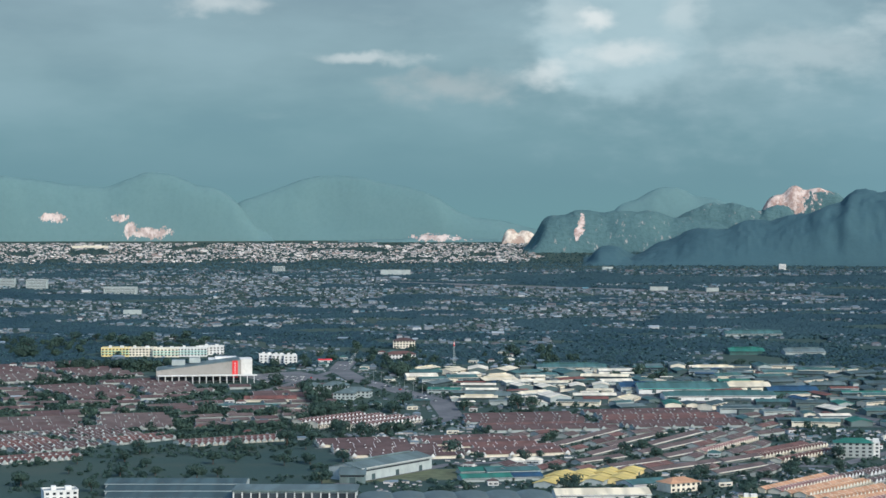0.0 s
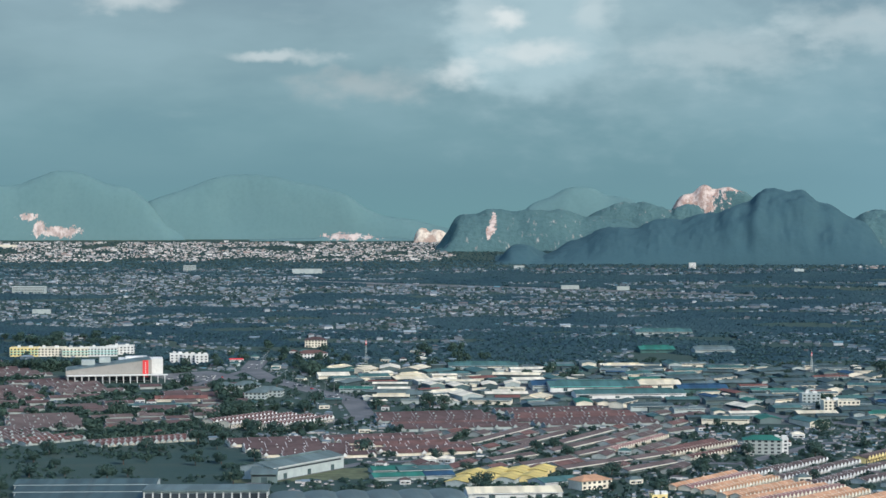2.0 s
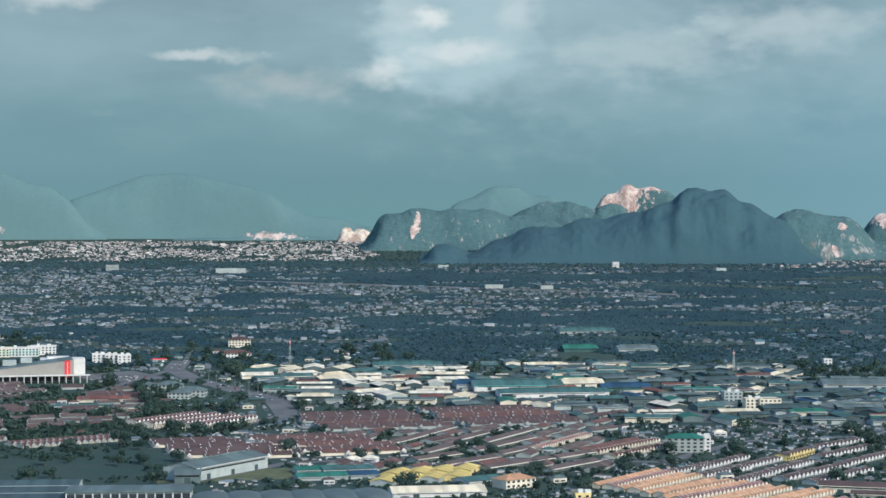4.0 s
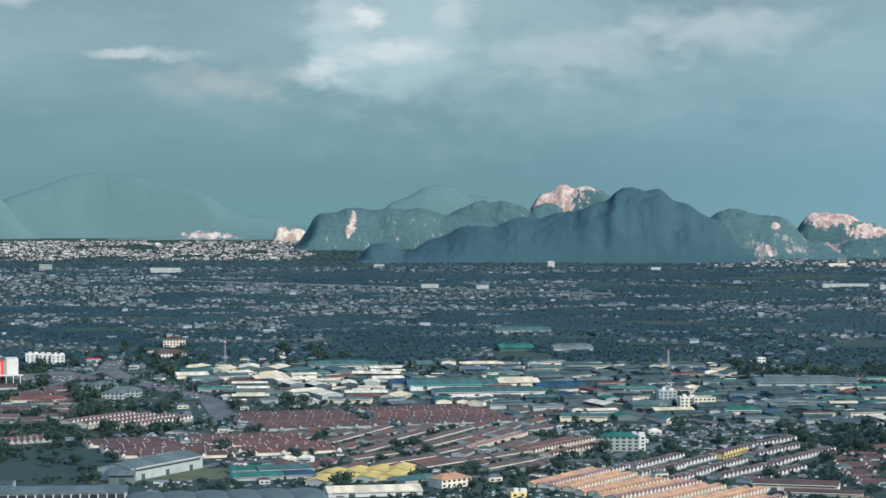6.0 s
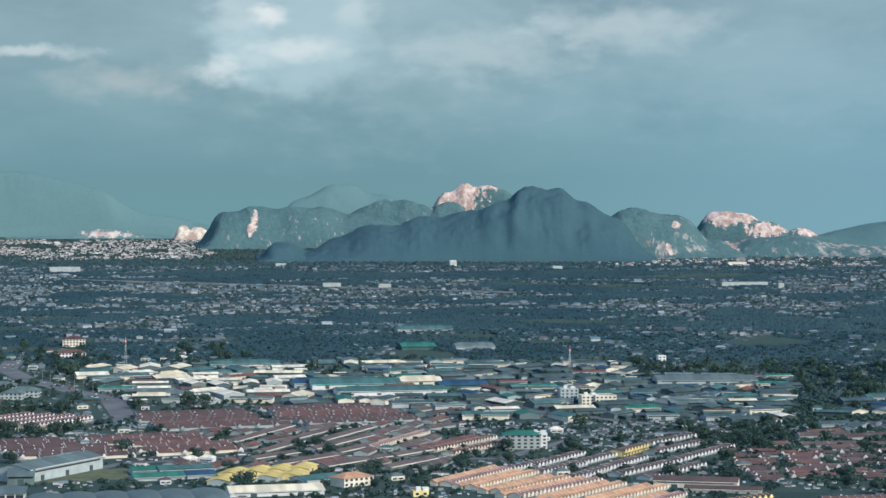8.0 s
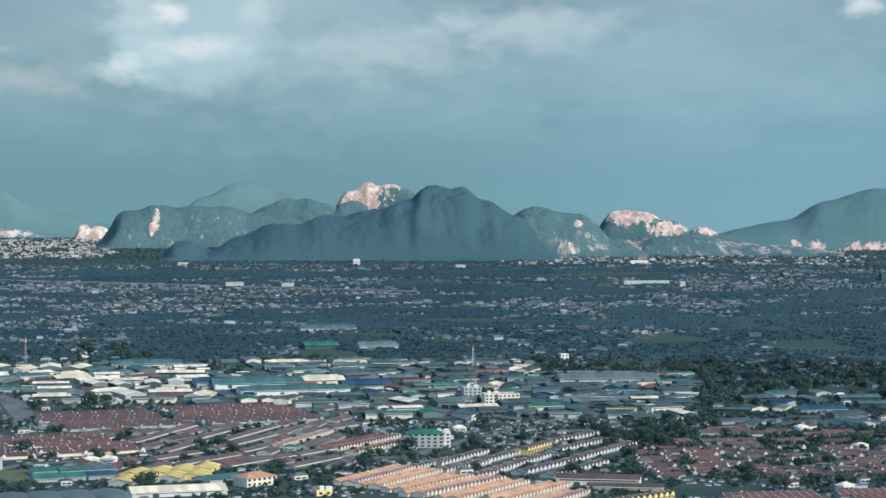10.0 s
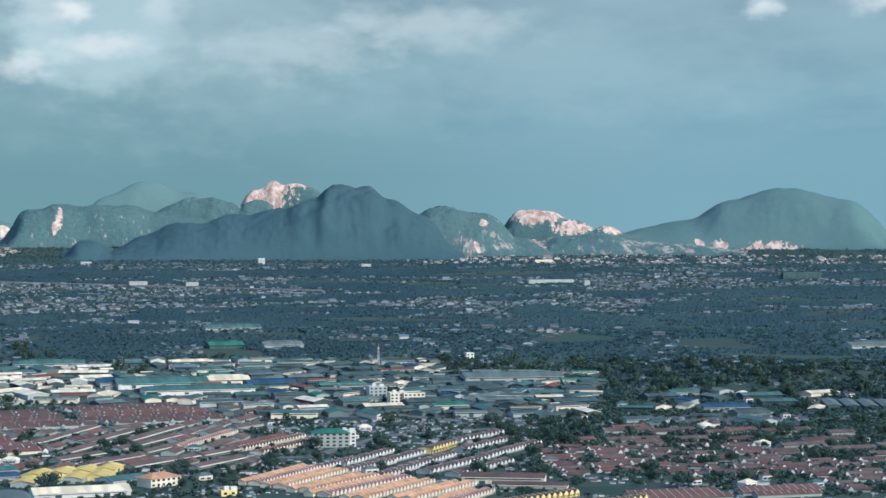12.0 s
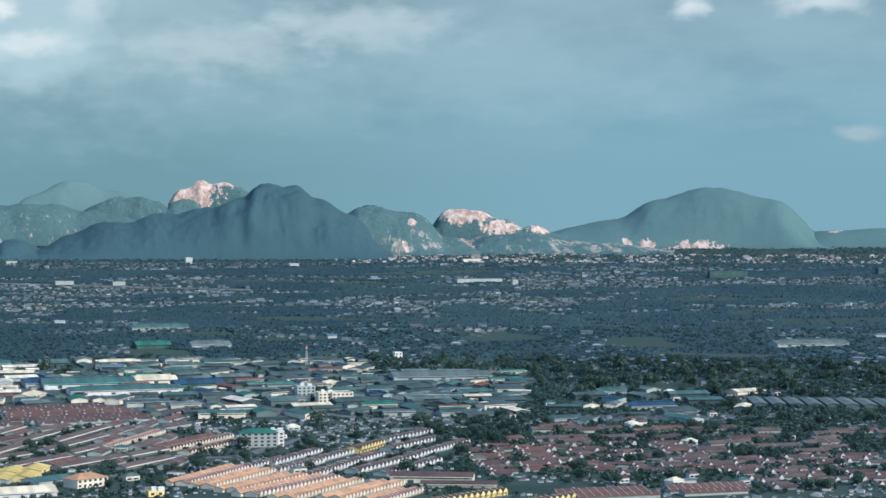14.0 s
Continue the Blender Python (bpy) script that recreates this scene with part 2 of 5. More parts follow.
REDPAINT = paint_material("red_paint", (0.62, 0.05, 0.05), 0.06)
ORANGEWALL = paint_material("ochre_paint", (0.62, 0.40, 0.20))
CONCRETE = paint_material("concrete", (0.32, 0.345, 0.32))
YARD = paint_material("worn_concrete_yard", (0.08, 0.092, 0.09), 0.3)
TILE_RED = tile_material("red_roof_tiles", (0.125, 0.066, 0.055))
TILE_MAROON = tile_material("maroon_roof_tiles", (0.085, 0.056, 0.052))
# orange is raised to put the patch of sun into the tile colour
TILE_ORANGE = tile_material("orange_roof_tiles", (0.50, 0.28, 0.15))
TILE_BROWN = tile_material("brown_roof_tiles", (0.105, 0.08, 0.072))
TILE_PINK = tile_material("faded_pink_roof_tiles", (0.28, 0.16, 0.14))
# S_WHITE and S_CREAM stand in for sunlit roofs, S_GREY, S_TEAL, S_DARK for shaded
S_WHITE = sheet_material("pale_sheet_roof", (0.76, 0.69, 0.53))
S_CREAM = sheet_material("cream_sheet_roof", (0.68, 0.60, 0.42))
S_GREY = sheet_material("grey_sheet_roof", (0.125, 0.165, 0.16))
S_DARK = sheet_material("shade_dark_sheet_roof", (0.062, 0.095, 0.098))
S_GREEN = sheet_material("green_sheet_roof", (0.042, 0.155, 0.115), 0.15)
S_TEAL = sheet_material("teal_sheet_roof", (0.068, 0.138, 0.130), 0.15)
S_BLUE = sheet_material("blue_sheet_roof", (0.032, 0.075, 0.13), 0.1)
S_YELLOW = sheet_material("yellow_sheet_roof", (0.62, 0.48, 0.15), 0.15)
S_RED = sheet_material("rust_red_sheet_roof", (0.17, 0.075, 0.058), 0.3)
LEAF = leaf_material("tree_leaves", (0.048, 0.086, 0.076), (0.072, 0.118, 0.094))
# haze blue is mixed into both woodland leaf colours, paler farther off
WOODS = leaf_material("haze_blue_leaves", (0.052, 0.102, 0.120), (0.064, 0.118, 0.128))
HAZED_WOODS = leaf_material("haze_paled_leaves", (0.078, 0.142, 0.172), (0.090, 0.155, 0.180))
CANOPY = canopy_material()
BARK = paint_material("bark", (0.12, 0.09, 0.07))
# town colours are dimmed for cloud shade and haze, far ones brightened for sun
SHADE_ROOF = town_material("shade_toned_roofs", [(0.0, (0.06, 0.09, 0.11)), (0.35, (0.10, 0.09, 0.09)), (0.5, (0.11, 0.15, 0.175)), (0.72, (0.15, 0.195, 0.225)), (0.9, (0.27, 0.31, 0.33)), (0.96, (0.09, 0.18, 0.22))])
SHADE_WALL = town_material("shade_toned_walls", [(0.0, (0.13, 0.15, 0.17)), (0.4, (0.19, 0.21, 0.23)), (0.75, (0.28, 0.30, 0.31)), (0.93, (0.44, 0.45, 0.45))])
SUN_ROOF = town_material("sun_toned_roofs", [(0.0, (0.26, 0.25, 0.24)), (0.3, (0.25, 0.17, 0.14)), (0.5, (0.42, 0.40, 0.38)), (0.8, (0.58, 0.54, 0.48)), (0.9, (0.16, 0.19, 0.19))])
SUN_WALL = town_material("sun_toned_walls", [(0.0, (0.32, 0.30, 0.28)), (0.45, (0.52, 0.48, 0.44)), (0.8, (0.66, 0.63, 0.58))])
# the front hill's cloud shade and the others' haze are in these forest colours
SHADED_FOREST, LIT_HAZY_FOREST, HAZE_FOREST = ((0.050, 0.094, 0.110), (0.054, 0.099, 0.114)), ((0.078, 0.135, 0.140), (0.088, 0.148, 0.149)), ((0.112, 0.183, 0.187), (0.117, 0.189, 0.192))
LIMESTONE, HAZE_STONE = (0.33, 0.31, 0.28), (0.2, 0.3, 0.3)
HILL_SHADED = forest_hill_material("cloud_shaded_forest", *SHADED_FOREST, (0.20, 0.2, 0.2), -0.06, relief=0.15)
HILL_GREEN = forest_hill_material("lit_hill_forest", *LIT_HAZY_FOREST, LIMESTONE, -0.02, [scar(4.06, 0.22, 4203, 5, 12), scar(3.98, 0.02, 4203, 5, 12), scar(3.88, -0.2, 4203, 4, 12)], cliffs=(95.0, 185.0, 0.05))
HILL_ROCKY = forest_hill_material("rocky_hill_forest", *LIT_HAZY_FOREST, LIMESTONE, -0.02, [
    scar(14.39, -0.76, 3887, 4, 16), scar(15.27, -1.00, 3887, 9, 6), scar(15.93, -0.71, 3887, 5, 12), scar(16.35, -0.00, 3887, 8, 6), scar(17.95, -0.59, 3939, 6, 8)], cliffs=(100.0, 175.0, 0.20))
HILL_QUARRY = forest_hill_material("quarried_hill_forest", *LIT_HAZY_FOREST, LIMESTONE, -0.02, [
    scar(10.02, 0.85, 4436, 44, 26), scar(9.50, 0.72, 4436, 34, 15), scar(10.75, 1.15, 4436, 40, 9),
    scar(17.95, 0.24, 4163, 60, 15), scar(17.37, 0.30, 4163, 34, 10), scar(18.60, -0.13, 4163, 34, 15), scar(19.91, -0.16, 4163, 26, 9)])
# distance haze is painted in as the pale blue-green of these hills
HILL_HAZE = forest_hill_material("haze_painted_forest", *HAZE_FOREST, HAZE_STONE, -0.1, [
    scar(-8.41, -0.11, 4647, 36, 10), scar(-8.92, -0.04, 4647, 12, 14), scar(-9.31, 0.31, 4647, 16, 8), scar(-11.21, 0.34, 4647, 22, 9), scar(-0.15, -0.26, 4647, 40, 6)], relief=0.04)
HILL_BROAD = forest_hill_material("hazed_broad_forest", (0.098, 0.166, 0.168), (0.104, 0.173, 0.174), HAZE_STONE, -0.1, [
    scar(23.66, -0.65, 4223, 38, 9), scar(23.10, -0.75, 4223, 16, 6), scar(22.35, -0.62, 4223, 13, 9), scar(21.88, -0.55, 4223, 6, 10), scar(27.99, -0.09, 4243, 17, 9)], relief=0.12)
ROCK = rock_material("quarried_limestone", (0.66, 0.58, 0.47), (0.38, 0.28, 0.22))


# ---- mesh tools ----
class Geo:
    """Collects vertices and faces, each face with a material number."""

    def __init__(self):
        self.v, self.f, self.m = [], [], []

    def add(self, verts, faces, mat=0, pose_by=None):
        n = len(self.v)
        self.v += [tuple(pose_by @ Vector(p)) for p in verts] if pose_by else verts
        self.f += [tuple(n + i for i in q) for q in faces]
        self.m += [mat] * len(faces)
        return self

    def box(self, x0, x1, y0, y1, z0, z1, mat=0, at=None):
        p = [(x, y, z) for z in (z0, z1) for x, y in ((x0, y0), (x1, y0), (x1, y1), (x0, y1))]
        return self.add(p, [(3, 2, 1, 0), (4, 5, 6, 7), (0, 1, 5, 4), (1, 2, 6, 5), (2, 3, 7, 6), (3, 0, 4, 7)], mat, at)

    def gable(self, x0, x1, y0, y1, z0, z1, t=0.3, mat=0, at=None):
        """A pitched roof of thickness t with its ridge along x."""
        ym = (y0 + y1) / 2
        p = []
        for x in (x0, x1):
            p += [(x, y0, z0), (x, ym, z1), (x, y1, z0), (x, y1, z0 - t), (x, ym, z1 - t), (x, y0, z0 - t)]
        q = [(0, 6, 7, 1), (1, 7, 8, 2), (2, 8, 9, 3), (3, 9, 10, 4), (4, 10, 11, 5), (5, 11, 6, 0), (0, 1, 4, 5), (1, 2, 3, 4), (11, 10, 7, 6), (10, 9, 8, 7)]
        return self.add(p, q, mat, at)

    def hip(self, x0, x1, y0, y1, z0, z1, mat=0, at=None):
        k = min((y1 - y0) / 2, (x1 - x0) / 2 - 0.1)
        ym = (y0 + y1) / 2
        p = [(x0, y0, z0), (x1, y0, z0), (x1, y1, z0), (x0, y1, z0), (x0 + k, ym, z1), (x1 - k, ym, z1)]
        return self.add(p, [(0, 1, 5, 4), (1, 2, 5), (2, 3, 4, 5), (3, 0, 4), (3, 2, 1, 0)], mat, at)

    def prism(self, x0, x1, y0, y1, z0, z1, mat=0, at=None):
        """Solid pentagon end walls: the upper triangle under a gable, ridge along x."""
        ym = (y0 + y1) / 2
        p = [(x0, y0, z0), (x0, y1, z0), (x0, ym, z1), (x1, y0, z0), (x1, y1, z0), (x1, ym, z1)]
        return self.add(p, [(0, 2, 1), (3, 4, 5), (0, 3, 5, 2), (1, 2, 5, 4), (0, 1, 4, 3)], mat, at)

    def tube(self, x, y, z0, z1, r0, r1, n=8, mat=0, at=None):
        p = [(x + r * math.cos(math.tau * i / n), y + r * math.sin(math.tau * i / n), z) for z, r in ((z0, r0), (z1, r1)) for i in range(n)]
        return self.add(p, [(i, (i + 1) % n, n + (i + 1) % n, n + i) for i in range(n)] + [tuple(range(n, 2 * n)), tuple(range(n))[::-1]], mat, at)

    def mesh(self, name, *mats):
        me = bpy.data.meshes.new(name)
        me.from_pydata(self.v, [], self.f)
        for m in mats:
            me.materials.append(m)
        if len(mats) > 1:
            me.polygons.foreach_set("material_index", self.m)
        me.update()
        return me


def part(name, data, material, parent, label="", at=None):
    """One mesh object under a thing or a part. data: a Geo or a ready mesh."""
    ob = new(name, data.mesh(name, material) if isinstance(data, Geo) else data)
    ob.parent = parent
    if at is not None:
        ob.matrix_basis = at
    return tagged(ob, label)


def thing(name, label, category, at=None, group="", kind=""):
    ob = tagged(new(name), label, category, group, kind)
    if at is not None:
        ob.matrix_basis = at
    return ob


def structure(name, data, material, label="", category="", kind="structure"):
    mats = material if isinstance(material, tuple) else (material,)
    return tagged(new(name, data.mesh(name, *mats) if isinstance(data, Geo) else data), label, category, "", kind)


# ---- the lie of the land: flat near by, raised farther out to fit the camera's view ----
RISE_FROM, RISE = 1700.0, 0.0482


def land(x, y):
    return max(0.0, math.hypot(x, y) - RISE_FROM) * RISE


def polar(az, d):
    return d * math.sin(radians(az)), d * math.cos(radians(az))


def on_land(x, y, turn=0.0, up=0.0):
    return pose(x, y, land(x, y) + up, 0, 0, turn)


def build_ground():
    g = Geo()
    rings = [0.0, 300.0, 700.0, 1200.0, 1700.0] + [1700.0 + 153 * i for i in range(1, 21)]
    n = 120
    for d in rings:
        for i in range(n):
            x, y = polar(360 * i / n, d)
            g.v.append((x, y, land(x, y)))
    for j in range(len(rings) - 1):
        for i in range(n):
            a, b = j * n + i, j * n + (i + 1) % n
            g.f.append((a, a + n, b + n, b) if j else (a, a + n, b + n))
            g.m.append(0)
    structure("ground", g, GROUND, "green and brown plain of grass, scrub and bare earth", "ground")


def build_sky():
    g, uv = Geo(), []
    n, rad = 48, 4900.0
    els = (-3.0, 0.0, 3.0, 6.0, 10.0, 16.0)
    for i in range(n + 1):
        a = -30 + 80 * i / n
        for e in els:
            x, y = polar(a, rad)
            g.v.append((x, y, EYE + rad * math.tan(radians(e))))
            uv.append((a, e))
    k = len(els)
    for i in range(n):
        for j in range(k - 1):
            g.f.append((i * k + j, i * k + j + 1, (i + 1) * k + j + 1, (i + 1) * k + j))
            g.m.append(0)
    ob = structure("sky_backdrop", g, SKY, "grey-blue evening sky with broken bright clouds", "sky")
    layer = ob.data.uv_layers.new(name="UVMap")
    for lp in ob.data.loops:
        layer.data[lp.index].uv = uv[lp.vertex_index]


build_ground()
build_sky()


# ---- hills ----
def hill(name, label, material, lumps, near, deep, rough=1.0, step=0.042, rows=54, seed=0.0, category="hill", floor=0.06, kind="structure"):
    """A limestone hill: its skyline is the highest of several steep lumps (azimuth, elevation of the top, half width, steepness)."""
    lo = min(a - 1.7 * w for a, e, w, p in lumps)
    hi = max(a + 1.7 * w for a, e, w, p in lumps)
    cols = int((hi - lo) / step) + 2
    mid = near + deep * 0.5
    g = Geo()
    for i in range(cols):
        a = lo + (hi - lo) * i / (cols - 1)
        for j in range(rows):
            v = j / (rows - 1)
            x, y = polar(a, near + deep * v)
            base = land(x, y)
            mx, my = polar(a, mid)
            foot = land(mx, my)
            flank = abs(2 * v - 1)
            aw = a + flank * (0.5 * noise.noise(Vector((a * 0.9, v * 2.5, seed + 3.0))) + 0.25 * noise.noise(Vector((a * 2.3, v * 6.0, seed + 9.0))))
            wob = noise.fractal(Vector((x * 0.011 + seed, y * 0.011, seed)), 0.8, 2.0, 4) * 0.35
            top = 0.0
            for ca, ce, cw, cp in lumps:
                h = EYE + mid * math.tan(radians(ce)) - foot
                off = max(0.0, abs(aw - ca) / cw + wob * 0.15 * rough)
                top += (max(0.0, h) * math.exp(-0.69 * off ** cp)) ** 6
            top = top ** (1 / 6) * 0.975 * (1 + 0.04 * rough * wob)
            shift = 0.22 * noise.noise(Vector((a * 0.45, seed, 0.5)))
            bell = max(0.0, 1 - abs(2 * min(1.0, max(0.0, v + shift * v * (1 - v) * 4)) - 1) ** 1.9)
            fold = noise.fractal(Vector((x * 0.014 + seed, y * 0.02, seed)), 0.9, 2.1, 5)
            grain = noise.noise(Vector((x * 0.16, y * 0.16, seed))) * 1.2 + noise.noise(Vector((x * 0.055, y * 0.055, seed + 2.0))) * 2.0
            spur = 0.5 - abs(noise.noise(Vector((a * 3.1 + 0.6 * noise.noise(Vector((a, v * 4.0, seed))), v * 1.2, seed + 5.0))))
            z = base + (top * bell + (fold * 0.07 * top + spur * 0.05 * top * flank + grain) * min(1.0, bell * 2) * rough) - (4.0 if j in (0, rows - 1) or i in (0, cols - 1) else 0.0)
            g.v.append((x, y, z))
    for i in range(cols - 1):
        for j in range(rows - 1):
            a = i * rows + j
            g.f.append((a, a + rows, a + rows + 1, a + 1))
            g.m.append(0)
    ob = structure(name, g, material, label, category, kind)
    for q in ob.data.polygons:
        q.use_smooth = True
    return ob


hill("dark_forest_hill", "dark blue-green forested limestone hill with a domed top", HILL_SHADED, [
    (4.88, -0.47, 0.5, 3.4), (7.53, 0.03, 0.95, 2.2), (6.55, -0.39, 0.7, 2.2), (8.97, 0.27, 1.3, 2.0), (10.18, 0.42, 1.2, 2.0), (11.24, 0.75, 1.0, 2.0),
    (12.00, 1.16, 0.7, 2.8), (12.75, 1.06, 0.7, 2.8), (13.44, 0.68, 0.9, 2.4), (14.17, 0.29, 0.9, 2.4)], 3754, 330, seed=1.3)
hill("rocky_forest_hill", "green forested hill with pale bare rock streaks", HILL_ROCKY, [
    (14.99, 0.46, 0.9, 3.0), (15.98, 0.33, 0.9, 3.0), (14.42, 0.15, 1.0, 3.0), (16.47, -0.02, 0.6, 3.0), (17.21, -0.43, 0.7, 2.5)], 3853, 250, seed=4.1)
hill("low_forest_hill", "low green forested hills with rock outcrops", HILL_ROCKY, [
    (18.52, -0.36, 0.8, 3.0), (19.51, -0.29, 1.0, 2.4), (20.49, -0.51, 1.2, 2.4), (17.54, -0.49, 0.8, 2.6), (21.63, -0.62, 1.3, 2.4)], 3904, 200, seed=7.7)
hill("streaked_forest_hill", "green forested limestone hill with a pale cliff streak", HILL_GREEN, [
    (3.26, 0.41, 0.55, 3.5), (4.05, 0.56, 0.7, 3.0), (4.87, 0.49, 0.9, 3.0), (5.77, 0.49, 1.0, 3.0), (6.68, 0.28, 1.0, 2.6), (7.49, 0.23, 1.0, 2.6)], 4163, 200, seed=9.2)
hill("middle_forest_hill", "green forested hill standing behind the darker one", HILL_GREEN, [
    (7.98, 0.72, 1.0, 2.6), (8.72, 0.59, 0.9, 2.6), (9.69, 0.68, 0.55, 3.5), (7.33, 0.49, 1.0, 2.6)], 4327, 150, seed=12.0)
hill("pale_hill", "pale hazy forested hill far behind", HILL_HAZE, [
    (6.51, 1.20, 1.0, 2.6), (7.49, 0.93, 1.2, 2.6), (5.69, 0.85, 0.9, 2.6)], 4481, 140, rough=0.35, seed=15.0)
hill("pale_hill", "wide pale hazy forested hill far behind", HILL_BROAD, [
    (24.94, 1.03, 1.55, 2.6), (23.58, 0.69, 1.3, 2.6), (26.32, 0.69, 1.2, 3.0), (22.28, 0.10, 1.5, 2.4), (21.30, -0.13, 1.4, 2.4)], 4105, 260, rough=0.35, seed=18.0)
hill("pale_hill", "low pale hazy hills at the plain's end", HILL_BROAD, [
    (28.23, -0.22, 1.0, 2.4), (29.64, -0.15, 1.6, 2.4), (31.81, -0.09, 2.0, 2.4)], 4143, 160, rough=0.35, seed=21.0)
hill("pale_hill", "hazy rounded hill beyond the town", HILL_HAZE, [
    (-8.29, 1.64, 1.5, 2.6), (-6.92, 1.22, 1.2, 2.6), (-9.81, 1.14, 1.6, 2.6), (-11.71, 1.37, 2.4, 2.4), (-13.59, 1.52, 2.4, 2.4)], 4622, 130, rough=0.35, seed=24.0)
hill("pale_hill", "broad faint hazy hill beyond the town", HILL_HAZE, [
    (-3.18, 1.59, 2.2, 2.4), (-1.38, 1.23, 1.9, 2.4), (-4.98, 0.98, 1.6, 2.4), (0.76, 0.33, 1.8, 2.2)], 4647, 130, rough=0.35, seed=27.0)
# quarried hills and a bare cliff
hill("quarried_hill", "green hill with a large bright quarry scar at its top", HILL_QUARRY, [
    (10.13, 1.27, 0.5, 2.2), (9.61, 0.98, 0.5, 2.2), (10.67, 1.17, 0.5, 2.6), (11.15, 1.07, 0.55, 2.4), (11.71, 0.81, 0.7, 2.4)], 4414, 90, rough=0.3, step=0.03, seed=31.0)
hill("quarried_hill", "low green hill with pale terraced quarry scars", HILL_QUARRY, [
    (17.45, 0.42, 0.65, 3.2), (18.15, 0.37, 0.65, 2.6), (18.85, 0.13, 0.65, 2.2), (19.75, -0.06, 0.6, 2.2), (20.41, -0.29, 0.6, 2.2)], 4124, 110, rough=0.35, step=0.03, seed=35.0)
hill("bare_cliff", "sunlit bare limestone cliff at a hill's foot", ROCK, [
    (1.98, -0.01, 0.16, 4.0), (2.41, -0.05, 0.2, 4.0), (2.18, -0.11, 0.25, 4.0)], 4504, 60, rough=1.2, step=0.02, seed=39.0, category="cliff")
hill("low_bank", "low pale bank behind the far town", HILL_HAZE, [(-0.15, -0.13, 0.7, 2.4), (0.76, -0.28, 0.8, 2.4), (-1.54, -0.31, 0.9, 2.4)], 4574, 60, rough=0.6, step=0.03, seed=49.0)
taken = []  # ground already built on: centre, turn, half length, half width


def take(x, y, turn, hx, hy):
    taken.append((x, y, math.cos(radians(turn)), math.sin(radians(turn)), hx, hy))


def is_free(x, y, gap=2.0):
    for cx, cy, c, s, hx, hy in taken:
        dx, dy = x - cx, y - cy
        if abs(dx * c + dy * s) < hx + gap and abs(dy * c - dx * s) < hy + gap:
            return False
    return True


# ---- roads ----
def ribbon(g, pts, width, up=0.15):
    for (ax, ay), (bx, by) in zip(pts, pts[1:]):
        n = max(1, int(math.hypot(bx - ax, by - ay) / 40))
        dx, dy = bx - ax, by - ay
        k = width / 2 / math.hypot(dx, dy)
        ends = []
        for i in range(n + 1):
            x, y = ax + dx * i / n, ay + dy * i / n
            for sgn in (1, -1):
                px, py = x - dy * k * sgn, y + dx * k * sgn
                ends.append((px, py, land(px, py) + up))
        g.add(ends, [(2 * i, 2 * i + 1, 2 * i + 3, 2 * i + 2) for i in range(n)])
        take((ax + bx) / 2, (ay + by) / 2, math.degrees(math.atan2(dy, dx)), math.hypot(dx, dy) / 2, width / 2)


def road(name, label, pts, width, up=0.15):
    g = Geo()
    ribbon(g, pts, width, up)
    structure(name, g, ASPHALT, label, "road")


road("road", "wide grey asphalt dual carriageway bending through the town", [(-106, 2179), (-111, 2101), (-88, 2019), (-47, 1939), (-2, 1849), (8, 1753), (-12, 1719)], 22)
road("road", "grey asphalt side road past the warehouses", [(-111, 2101), (-141, 2018), (-169, 1937), (-254, 1829), (-394, 1750)], 10, 0.19)
road("road", "grey asphalt road beside the estate", [(-69, 1308), (6, 1421), (89, 1445), (210, 1421), (277, 1404), (367, 1535), (470, 1563), (554, 1470), (731, 1426)], 11, 0.23)
road("road", "grey asphalt lane between factories", [(26, 1939), (172, 1894), (349, 1751), (458, 1625), (570, 1567)], 9, 0.27)
road("road", "pale runway-like strip across the plain", [(-80, 3340), (287, 3174), (614, 2990)], 34, 0.15)


# ---- trees ----
def crown_points(rng, lobes, count, size, leaf):
    """Leaf clumps as bent quads over several lobes."""
    verts, faces = [], []
    centres = [(rng.uniform(-0.5, 0.5) * size, rng.uniform(-0.5, 0.5) * size, rng.uniform(0.45, 1.05) * size, rng.uniform(0.34, 0.55) * size) for _ in range(lobes)]
    for cx, cy, cz, r in centres:
        for _ in range(count // lobes):
            u, th = rng.uniform(-0.75, 1), rng.uniform(0, math.tau)
            k = math.sqrt(max(0, 1 - u * u))
            n = Vector((k * math.cos(th), k * math.sin(th), u * 0.85))
            p = Vector((cx, cy, cz)) + n * r * rng.uniform(0.72, 1.08)
            t1 = n.orthogonal().normalized()
            t1.rotate(Matrix.Rotation(rng.uniform(0, 6), 3, n))
            t2 = n.cross(t1).normalized()
            s = leaf * rng.uniform(0.6, 1.35)
            i = len(verts)
            verts += [tuple(p + t1 * s + n * s * rng.uniform(-0.5, 0.3)), tuple(p + t2 * s * 0.8), tuple(p - t1 * s + n * s * rng.uniform(-0.5, 0.3)), tuple(p - t2 * s * 0.8)]
            faces.append((i, i + 1, i + 2, i + 3))
    return verts, faces


